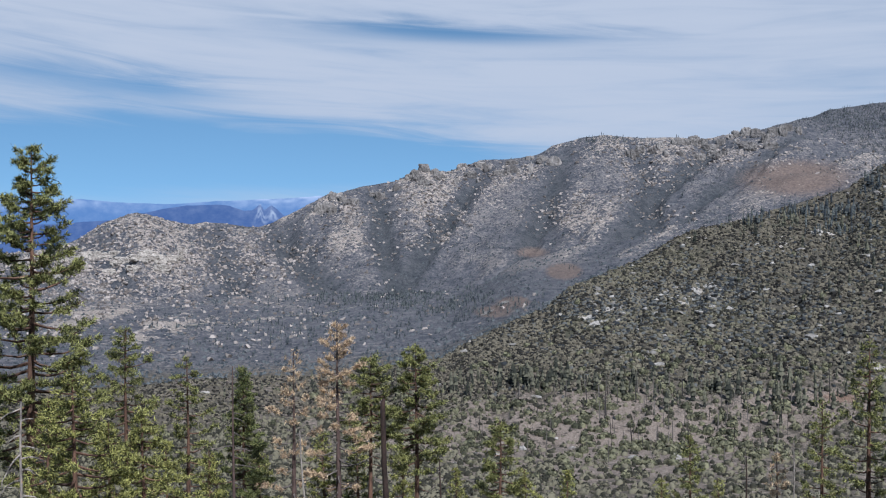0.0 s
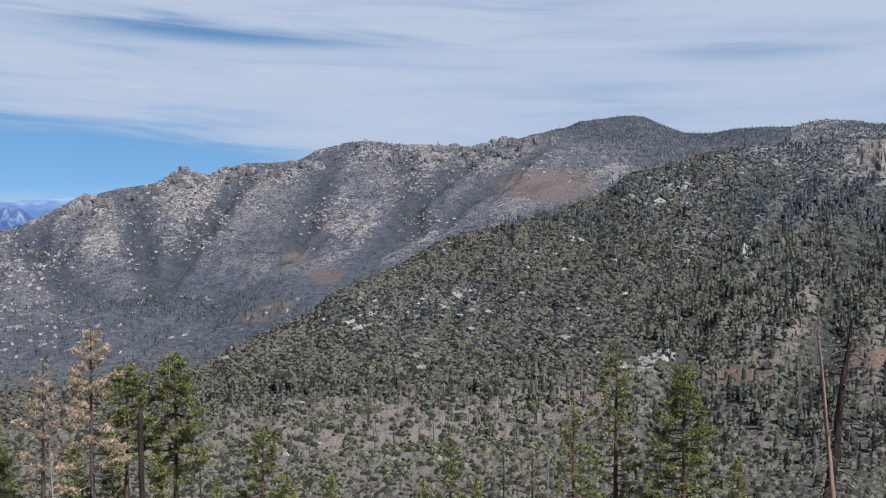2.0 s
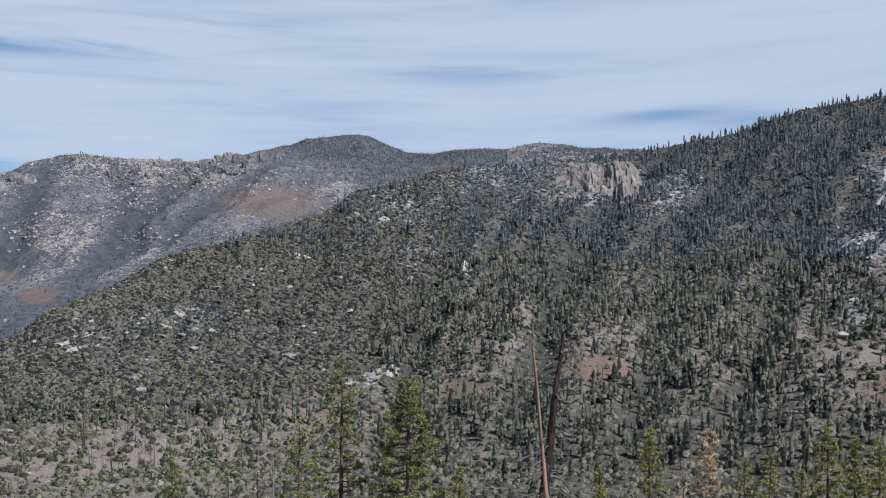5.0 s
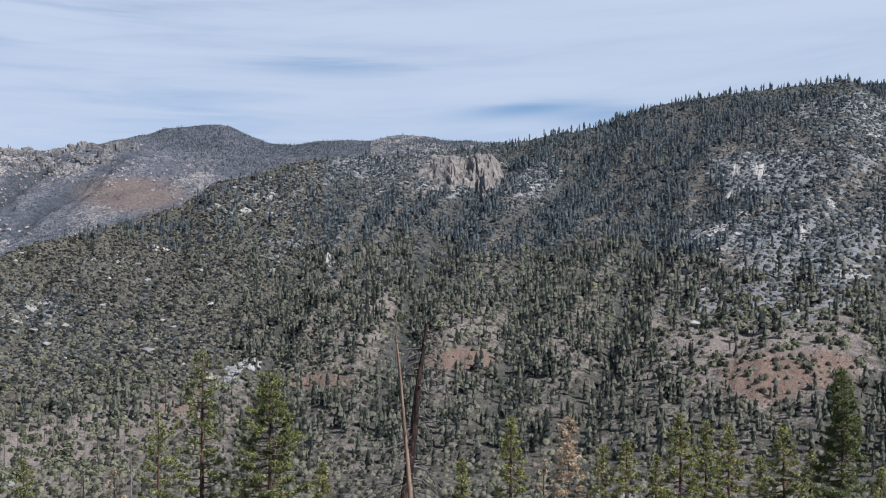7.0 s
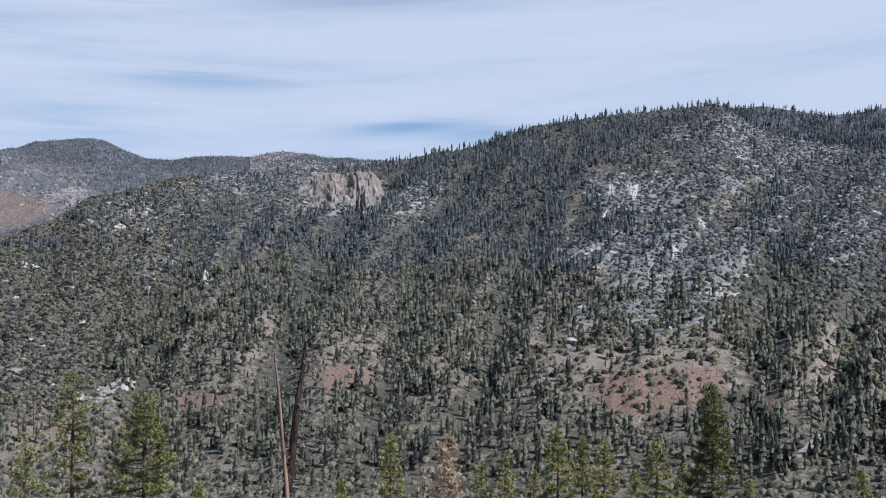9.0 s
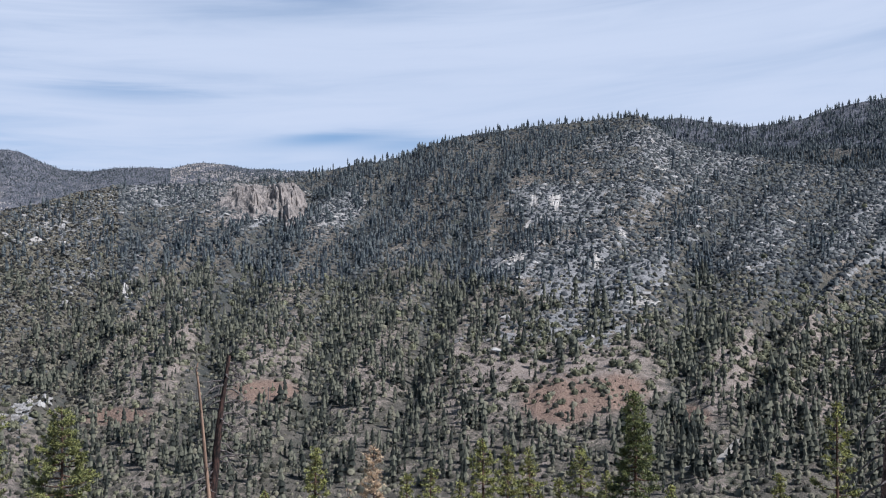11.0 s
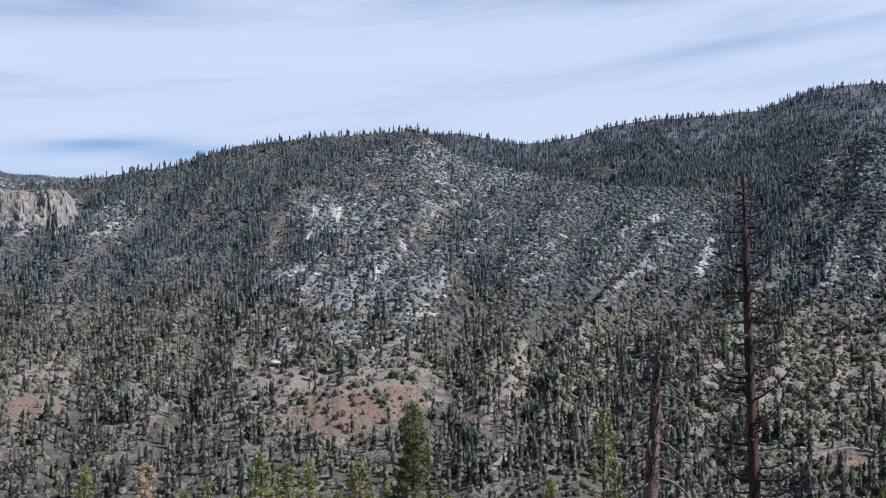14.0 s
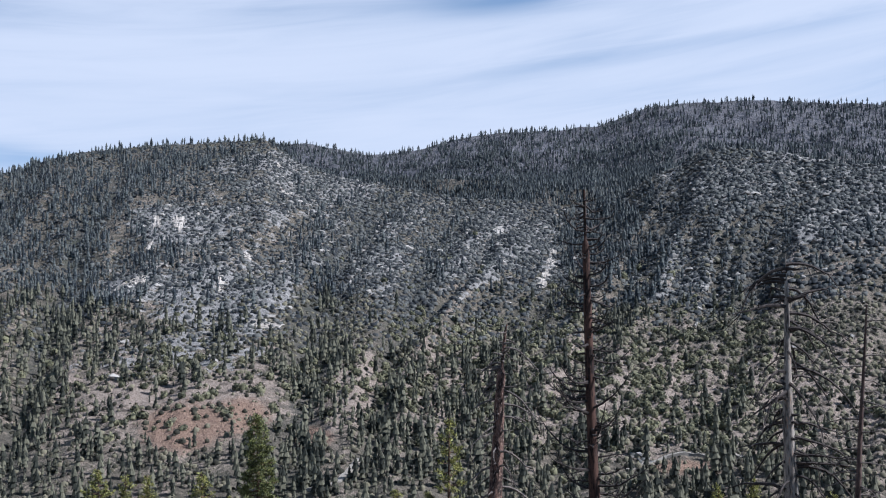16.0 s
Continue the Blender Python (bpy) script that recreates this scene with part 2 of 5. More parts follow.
ORANGE_WOOD = mottled("peeled_orange_wood", (0.100, 0.058, 0.038), (0.330, 0.215, 0.138), 1.6, bump=0.04, stretch=(1, 1, 0.12), third=(0.060, 0.046, 0.038))
LIMB = mottled("dead_limb_wood", (0.044, 0.035, 0.031), (0.168, 0.139, 0.117), 2.0, bump=0.02)
DEAD_LIMB_DARK = mottled("dark_limb_wood", (0.016, 0.013, 0.012), (0.062, 0.048, 0.040), 2.0, bump=0.02)


# self-lit backdrop: haze blue goes straight into the emission colour
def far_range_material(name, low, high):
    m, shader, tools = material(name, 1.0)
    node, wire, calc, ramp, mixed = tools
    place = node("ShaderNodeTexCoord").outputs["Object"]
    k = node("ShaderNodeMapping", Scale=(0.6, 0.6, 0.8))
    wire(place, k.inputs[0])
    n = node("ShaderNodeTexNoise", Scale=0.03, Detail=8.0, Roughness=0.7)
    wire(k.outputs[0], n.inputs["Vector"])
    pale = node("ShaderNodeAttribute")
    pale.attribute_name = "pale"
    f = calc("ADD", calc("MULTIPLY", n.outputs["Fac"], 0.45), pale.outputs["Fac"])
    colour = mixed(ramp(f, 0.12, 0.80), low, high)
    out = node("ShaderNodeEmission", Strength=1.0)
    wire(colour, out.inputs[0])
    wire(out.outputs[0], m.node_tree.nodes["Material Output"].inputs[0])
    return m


FAR_RANGE = far_range_material("haze_glow_range", (0.100, 0.180, 0.335), (0.37, 0.43, 0.53))
FAR_HILLS = far_range_material("haze_glow_foothills", (0.056, 0.098, 0.220), (0.34, 0.38, 0.45))


# ---- mesh makers ----
def bulk(name, verts, faces, mat, zones=None, smooth=False, link=True):
    """A mesh object from arrays of corners and of triangles or quads."""
    verts, faces = np.asarray(verts, float), np.asarray(faces, int)
    me = bpy.data.meshes.new(name)
    n, k = faces.shape
    me.vertices.add(len(verts))
    me.vertices.foreach_set("co", verts.ravel())
    me.loops.add(n * k)
    me.loops.foreach_set("vertex_index", faces.ravel())
    me.polygons.add(n)
    me.polygons.foreach_set("loop_start", np.arange(0, n * k, k))
    me.polygons.foreach_set("loop_total", np.full(n, k))
    me.polygons.foreach_set("use_smooth", np.full(n, smooth))
    for key, value in (zones or {}).items():
        me.attributes.new(key, "FLOAT", "POINT").data.foreach_set("value", np.asarray(value, float))
    me.update(calc_edges=True)
    me.validate()
    me.materials.append(mat)
    return new(name, me) if link else me


def part(name, me, parent, label=""):
    ob = new(name, me)
    ob.parent = parent
    return tagged(ob, label)


LATTICE = np.random.RandomState(11).rand(256, 256)


def wave(x, y):
    """Smooth random field between 0 and 1 with unit cells."""
    xi, yi = np.floor(x).astype(int), np.floor(y).astype(int)
    fx, fy = x - xi, y - yi
    fx, fy = fx * fx * (3 - 2 * fx), fy * fy * (3 - 2 * fy)
    a, b = LATTICE[xi & 255, yi & 255], LATTICE[(xi + 1) & 255, yi & 255]
    c, d = LATTICE[xi & 255, (yi + 1) & 255], LATTICE[(xi + 1) & 255, (yi + 1) & 255]
    return (a * (1 - fx) + b * fx) * (1 - fy) + (c * (1 - fx) + d * fx) * fy


def rough_field(x, y, octaves=4, gain=0.5):
    total, size, amp = 0, 0, 1.0
    for o in range(octaves):
        total = total + amp * (wave(x * 2 ** o + 17.3 * o, y * 2 ** o + 9.1 * o) - 0.5)
        size += amp
        amp *= gain
    return total / size


# ---- the land: heights by bearing and distance from the lookout ----
def table(rows, i):
    return np.array([r[0] for r in rows], float), np.array([r[i] for r in rows], float)


def read(rows, a, i=1):
    return np.interp(a, *table(rows, i))


# bearing, distance, height of the valley floor
VALLEY = [(-35, 900, -205), (0, 1000, -200), (15, 1030, -192), (22, 1000, -188), (30, 900, -178), (45, 800, -165), (60, 740, -150), (95, 780, -150)]
# bearing, distance, elevation angle of the near mountain's crest
SPUR = [(-35, 1450, -8.0), (-6, 1480, -7.5), (-0.1, 1500, -6.9), (1.9, 1530, -5.75), (3.3, 1560, -5.0), (5, 1600, -4.3), (6.2, 1640, -3.3),
        (7.9, 1690, -2.55), (9.8, 1750, -1.75), (11.5, 1800, -0.85), (12.8, 1850, -0.3), (14.5, 1900, 0.1), (17.1, 1980, 0.85), (19.7, 2060, 1.65),
        (21.2, 2120, 2.75), (23.1, 2180, 3.2), (24.5, 2230, 3.65), (26.4, 2280, 4.0), (30, 2350, 4.2), (32.8, 2400, 4.4), (35.6, 2430, 4.7),
        (38.3, 2460, 5.3), (40.6, 2470, 5.65), (42, 2470, 6.22), (43.5, 2460, 6.6), (46.3, 2430, 7.0), (50.5, 2350, 7.35), (52.4, 2300, 7.62),
        (54, 2250, 6.5), (56.2, 2180, 5.75), (59, 2100, 5.2), (61.9, 2020, 4.65), (64.8, 1950, 4.6), (67.6, 1915, 4.2), (69, 1895, 4.4),
        (69.9, 1880, 4.6), (70.7, 1865, 4.95), (71.8, 1840, 5.6), (73.2, 1815, 6.2), (74.3, 1790, 6.9), (75.1, 1770, 7.0), (77.3, 1730, 6.85),
        (79.1, 1690, 6.5), (80.7, 1640, 6.1), (82.9, 1620, 5.85), (95, 1600, 5.5)]
# low spur in the far valley
KNEE = [(-35, 2850, -3.4), (-8, 2850, -3.6), (-0.1, 2900, -3.4), (1.9, 2900, -2.9), (3.9, 2900, -1.8), (6.2, 2920, -1.3), (9, 2950, -0.75), (11.7, 2950, -0.2),
        (15, 2950, 0.5), (20, 2950, 1.2), (30, 2950, 2.0), (50, 2750, 4.5), (56, 2600, 5.5), (62, 2500, 5.6), (68, 2450, 5.6), (75, 2400, 6.2), (95, 2400, 5.6)]
# the long rocky ridge, and further round the forested hill
RIDGE = [(-35, 3600, -1.6), (-21.4, 3600, -1.4), (-18.7, 3600, -1.0), (-17.6, 3600, -0.42), (-16.8, 3600, 0.12), (-15.9, 3600, 0.55), (-15.2, 3600, 0.75),
         (-14.5, 3600, 0.7), (-13.6, 3620, 0.36), (-12.5, 3640, 0.14), (-10.9, 3660, 0.19), (-9.2, 3700, -0.05), (-7.8, 3740, 0.42), (-6.8, 3760, 1.0),
         (-5.8, 3780, 1.5), (-4.1, 3800, 1.97), (-2.4, 3830, 2.3), (-1.4, 3850, 2.75), (-0.5, 3860, 2.8), (0.2, 3870, 2.74), (1.9, 3900, 3.17),
         (3.3, 3920, 3.27), (4.8, 3940, 3.57), (5.9, 3960, 4.0), (7, 3980, 4.24), (8.1, 3990, 4.33), (9.1, 4000, 4.2), (11.8, 4030, 4.28),
         (13.1, 4050, 4.15), (14.5, 4060, 4.4), (15.7, 4080, 4.55), (17.1, 4080, 4.8), (17.7, 4080, 4.62), (19.2, 4080, 4.09), (20.6, 4060, 3.57),
         (21.2, 4050, 3.1), (24, 3900, 2.8), (40, 3400, 4.0), (48, 3200, 6.3), (50, 3150, 7.20), (52.4, 3120, 7.30), (54.4, 3100, 7.40), (57.5, 3080, 6.95),
         (58.6, 3080, 6.95), (60, 3080, 7.10), (61.4, 3080, 7.50), (64.2, 3080, 8.00), (67.6, 3080, 8.20), (69.3, 3080, 8.30), (70.7, 3080, 8.80),
         (71.8, 3080, 9.10), (73.2, 3080, 9.30), (76, 3080, 9.30), (78.6, 3080, 9.10), (82.9, 3080, 8.85), (95, 3080, 8.50)]
# the round summit behind
DOME = [(-35, 4700, -2.2), (-10, 4700, -1.9), (0, 4700, 0.5), (10, 4700, 2.8), (14, 4700, 4.0), (15.3, 4700, 4.5), (18.1, 4700, 5.1), (18.9, 4700, 5.45),
        (20.6, 4700, 5.58), (21.3, 4700, 5.6), (22, 4700, 5.5), (22.8, 4700, 5.15), (23.9, 4700, 4.78), (25.3, 4700, 4.75), (26.4, 4700, 4.92),
        (27.7, 4700, 5.0), (29, 4700, 4.98), (30.5, 4700, 5.22), (31.7, 4700, 5.15), (33, 4700, 5.0), (35.6, 4700, 4.9), (40, 4700, 4.6), (50, 4700, 4), (95, 4700, 4)]


def knots(a):
    """Distances and heights of the folds of the land along each bearing (degrees); the last list names how rugged each fold is."""
    a = np.asarray(a, float)
    up = lambda rows: (read(rows, a, 1), EYE + read(rows, a, 1) * np.tan(np.radians(read(rows, a, 2))))
    one = np.ones_like(a)
    turn = np.abs((a - 30 + 180) % 360 - 180)
    back = np.clip((turn - 85) / 50, 0, 1)
    back = back * back * (3 - 2 * back)
    vr, vz = read(VALLEY, a, 1), read(VALLEY, a, 2)
    sr, sz = up(SPUR)
    # the middle of the slope is smoother than its crest
    soft_r = sum(read(SPUR, a + k, 1) for k in (-6, -4, -2, 0, 2, 4, 6)) / 7
    soft_z = sum(EYE + read(SPUR, a + k, 1) * np.tan(np.radians(read(SPUR, a + k, 2))) for k in (-6, -4, -2, 0, 2, 4, 6)) / 7
    kr, kz = up(KNEE)
    rr, rz = up(RIDGE)
    dr, dz = up(DOME)
    side = (a > 30).astype(float)
    fr = np.maximum(sr + 320, np.where(a < 20, 1900.0, 0))
    fz = np.where(a < 20, np.minimum(sz - 25, -150.0), sz - 30)
    fz = np.where(a < 14, fz, np.interp(a, [14, 22], [0, 1]) * (sz - 30) + (1 - np.interp(a, [14, 22], [0, 1])) * np.minimum(sz - 25, -150.0))
    notch = np.interp(a, [62, 66.5, 72, 75.5], [0, 1, 1, 0])
    fr = fr * (1 - notch) + (sr + 140) * notch
    fz = fz * (1 - notch) + (EYE + fr * np.tan(np.radians(np.maximum(read(SPUR, a, 2), 4.9)))) * notch
    R = [one * 1, one * 25, one * 110, one * 500, vr, (vr + soft_r) / 2, sr, (sr + fr) / 2, fr, kr, kr + 90, kr * 0.42 + rr * 0.58, rr, rr + 130, dr, dr + 200]
    Z = [one * 0, -9.0 * one, -36 * one, -152 * one, vz, vz + (soft_z - vz) * 0.45, sz, (sz - 14) * (1 - notch) + (sz + fz) / 2 * notch, fz, kz, kz - 18, kz * 0.56 + rz * 0.44, rz, np.minimum(rz - 45, dz - 20), dz, dz - 120]
    hill = [0, 2, 18, 60, 90, 100, 110, 115, 120, 130, 135, 138, 140, 145, 150, 150]
    Z = [z * (1 - back) + h * back for z, h in zip(Z, hill)]
    return np.array(R), np.array(Z)


RUGGED = [0.0, 0.3, 1.0, 3.0, 3.0, 15.0, 5.0, 8, 10, 8, 16, 36, 10, 12, 9, 0]
RIBS = [0, 0, 0, 2, 3, 18.0, 3.0, 6, 6, 14, 20, 38.0, 10.0, 8, 6, 0]


def rib_lines(x, y, a):
    """Ribs of rock, about 0.2 in the gullies and up to 1.4 on their backs."""
    r = np.hypot(x, y)
    warp = a - 0.0072 * (r - 1500) + 4.4 * rough_field(x / 520, y / 520, 3) + 2.0 * rough_field(x / 150, y / 150, 3)
    crease = 1 - np.abs(2 * wave(warp / 2.3 + 3.7, r / 1500 + 4.2) - 1)
    return crease + 0.45 * (1 - np.abs(2 * wave(warp / 0.85 + 9.2, r / 700 + 1.7) - 1))


# bearing at the top and at the foot, width, depth
NEAR_GULLIES = ((69.6, 63.0, 1.3, 6), (59.0, 53.5, 1.2, 18), (37.0, 29.0, 1.1, 22), (41.5, 35.0, 1.0, 16), (29.0, 22.5, 1.0, 16), (46.5, 40.0, 0.9, 13), (63.0, 57.5, 0.9, 12), (21.5, 13.0, 1.0, 13), (79.5, 72.5, 1.0, 9))
RIDGE_GULLIES = ((14.0, 8.0, 0.8, 38), (9.7, 10.8, 0.5, 22), (6.5, 3.5, 0.75, 28), (2.4, -3.0, 0.7, 36), (-3.3, -2.5, 0.6, 34), (-8.8, -5.5, 0.9, 28), (-12.0, -9.5, 0.8, 20), (18.2, 10.5, 0.6, 26), (-17.5, -15, 0.8, 18))


def gullies(x, y, a):
    """Depth of the ravines on the near mountain and on the long ridge."""
    r = np.hypot(x, y)
    bend = rough_field(x / 260 + 40, y / 260, 3)
    depths = []
    for rows, inner, outer, sway, power in ((NEAR_GULLIES, VALLEY, SPUR, 1.3, 0.8), (RIDGE_GULLIES, KNEE, RIDGE, 0.7, 0.7)):
        lo, hi = read(inner, a, 1), read(outer, a, 1)
        q = np.clip((r - lo) / (hi - lo), 0, 1)
        depths.append(sum(deep * np.sin(np.pi * q) ** power * np.exp(-((a + sway * bend - foot - (top - foot) * q) / wide) ** 2) for top, foot, wide, deep in rows))
    return depths


def relief(x, y, a, amp, ribs):
    """Small hills and hollows, and ribs and gullies that run down the slopes."""
    r = np.hypot(x, y)
    bumps = rough_field(x / 160, y / 160, 5, 0.55) * 2.2
    crease = rib_lines(x, y, a)
    land = amp * bumps + ribs * (crease - 0.8) * np.where((a > 40) & (r > 2250), 0.25, 1.0)
    near, ridge = gullies(x, y, a)
    land = land - near - ridge
    return land


def height(a, r):
    a, r = np.asarray(a, float), np.asarray(r, float)
    R, Z = knots(a)
    k = np.clip((r[None] >= R).sum(0) - 1, 0, len(R) - 2)
    i = np.arange(len(a))
    f = np.clip((r - R[k, i]) / (R[k + 1, i] - R[k, i]), 0, 1)
    z = Z[k, i] * (1 - f) + Z[k + 1, i] * f
    amp, ribs = np.array(RUGGED), np.array(RIBS)
    b = np.radians(a)
    return z + relief(r * np.sin(b), r * np.cos(b), a, amp[k] * (1 - f) + amp[k + 1] * f, ribs[k] * (1 - f) + ribs[k + 1] * f)


def place(a, r):
    b = math.radians(a)
    return Vector((r * math.sin(b), r * math.cos(b), float(height([a], [r])[0])))


def sight(a, e, lo=500.0, hi=4800.0):
    """Where a line of sight with that bearing and elevation meets the land."""
    rs = np.linspace(lo, hi, 900)
    z = height(np.full(900, a), rs)
    over = np.nonzero(z > EYE + rs * math.tan(math.radians(e)))[0]
    return place(a, rs[over[0]]) if len(over) else place(a, hi)


def blobs(rows, a, e):
    total = 0
    for b, h, wb, wh, amp in rows:
        total = total + amp * np.exp(-((a - b) / wb) ** 2 - ((e - h) / wh) ** 2)
    return total


# zones by bearing and elevation: centre, half widths, strength
STONY = [(-16, -3.4, 5, 2.0, 0.26), (-9, -4.6, 7, 1.8, 0.16), (43, 2.5, 4.5, 3.5, -0.14), (17, 0.0, 3, 1.2, -0.08), (33.4, 3.1, 1.9, 0.9, 0.45), (-17, -1.6, 3.6, 1.0, 0.34), (-10, -1.7, 5, 1.3, 0.22), (-17, -4.5, 5, 2.2, 0.18), (-14.5, 0.3, 3, 0.7, 0.26), (-5, -5.5, 8, 1.2, 0.06),
         (-0.8, 1.0, 2.6, 1.7, 0.35), (3.2, 2.5, 2.4, 0.5, 0.36), (12, 3.5, 3.2, 0.7, 0.55), (10.1, 2.3, 1.5, 0.9, 0.5), (5.8, 0.7, 1.4, 0.8, 0.3), (11, 0.4, 1.6, 0.6, 0.28), (-0.5, -0.8, 1.2, 0.8, 0.34), (17.6, 2.6, 2.8, 1.1, 0.08), (-5.3, 0.9, 1.1, 0.8, 0.36), (6.5, 1.0, 2, 1.0, 0.16), (-8.5, -1.5, 2, 0.7, 0.2), (-8, -2.6, 6, 2, 0.08),
         (12.5, -3.4, 3.0, 0.8, 0.36), (8, -4.3, 2.8, 0.7, 0.34), (16, -1.4, 3, 0.8, 0.24), (19, -4.5, 3, 1.2, 0.2), (12, -6.2, 5, 0.8, 0.14), (23.4, 2.0, 2.8, 1.3, 0.36), (28.2, 3.4, 3.4, 0.9, 0.32), (24.8, 0.0, 2.2, 0.7, 0.32), (37.2, 2.6, 1.4, 1.0, 0.34), (25, -1.2, 4, 1.2, 0.14),
         (37.5, 3.2, 2.5, 1.2, 0.18), (47.3, 3.3, 1.6, 0.8, 0.34), (45.8, 0.3, 2.4, 0.9, 0.36), (50.5, -0.4, 3.2, 2.2, 0.32), (53.5, 5.4, 3.2, 1.5, 0.42), (48.6, 3.4, 2.2, 1.0, 0.34), (56.4, 5.2, 1.8, 0.6, 0.34),
         (57.5, 1.8, 4.5, 2.8, 0.34), (64.5, 2.4, 3.2, 2.2, 0.36), (66.8, 1.0, 0.8, 1.2, 0.4), (76.5, 5.2, 4, 1.6, 0.50), (82, 4.4, 4, 2, 0.44), (74, 0.8, 4, 2.5, 0.26),
         (22.2, -6.8, 1.3, 0.7, 0.42), (6, -11, 6, 1.5, 0.04), (31, 4.8, 3, 0.5, 0.25), (45, -3.2, 8, 1.0, 0.14), (71.5, -8.4, 1.2, 0.4, 0.35)]
RED = [(73.4, -8.6, 2.6, 0.55, 0.55), (48.4, -6.7, 2.2, 1.4, 0.75), (51.6, -6.1, 1.6, 1.0, 0.60), (54.9, -7.3, 1.2, 0.6, 0.75), (26.5, -7.1, 2.0, 0.5, 0.70), (33.6, -6.1, 2.1, 0.7, 0.75),
       (19.5, -8.3, 2.0, 0.35, 0.5), (6.1, -2.35, 0.9, 0.40, 1.0), (2.5, -4.4, 0.9, 0.28, 1.0), (3.6, -3.9, 0.8, 0.28, 1.0), (17.4, 2.2, 3.2, 1.1, 0.62), (9, 1.2, 6, 1.2, 0.16), (-1.0, 0.8, 2.4, 1.2, 0.08), (4.5, -1.4, 1.1, 0.35, 0.6), (12, -8.6, 4, 0.3, 0.15), (9, -10, 9, 1.6, 0.06), (73, -5.4, 3, 0.8, 0.25), (56.5, -5.0, 3, 0.8, 0.2)]
# open strips along the tracks and bare slabs
TRACKSIDE = [(47.2, 3.35, 0.4, 0.75, 0.95), (48.25, 3.4, 0.4, 0.75, 0.95), (66.65, 0.8, 0.4, 0.9, 0.95), (45.2, 0.1, 0.8, 0.35, 0.8), (22.3, -6.6, 1.0, 0.4, 0.6), (12.6, -3.4, 1.0, 0.25, 0.7), (73.4, -8.6, 2.8, 0.5, 0.75), (55.9, -9.3, 1.0, 0.7, 1.0), (22.2, -6.7, 1.3, 0.6, 0.9)]
# less pale granite: ridge hollows dark for brush and relief shade, one rust slope
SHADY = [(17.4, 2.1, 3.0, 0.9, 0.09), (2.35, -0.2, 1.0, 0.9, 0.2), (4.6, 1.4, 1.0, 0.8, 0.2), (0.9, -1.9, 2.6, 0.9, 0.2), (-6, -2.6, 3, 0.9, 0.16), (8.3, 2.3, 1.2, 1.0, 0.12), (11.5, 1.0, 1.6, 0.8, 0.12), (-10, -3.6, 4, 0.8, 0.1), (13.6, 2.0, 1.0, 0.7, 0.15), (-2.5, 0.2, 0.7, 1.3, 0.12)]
OPEN = [(66, -6, 9, 3, 0.08), (4, 1.2, 13, 1.5, 0.03), (36, -5.2, 12, 2.2, 0.08), (60, -5.0, 8, 2, 0.08), (8, -10.5, 10, 2.2, 0.19), (20, -8.5, 5, 1.2, 0.14), (50, -5.5, 6, 1.5, 0.14), (28, -3.6, 9, 1.6, 0.08), (5, -2.0, 4, 0.8, 0.14), (76, -5, 8, 2.5, 0.22), (60, -4.5, 5, 1.2, 0.08), (-8, -5, 9, 2, 0.04), (22, 5.2, 2.6, 0.5, -0.25), (29, 4.9, 7, 0.5, -0.35), (70, 7.6, 15, 2.4, -0.5), (2, -3.4, 6, 1.0, -0.12), (14, -3, 8, 3.5, -0.10), (7, 3.9, 3, 0.6, -0.1)]


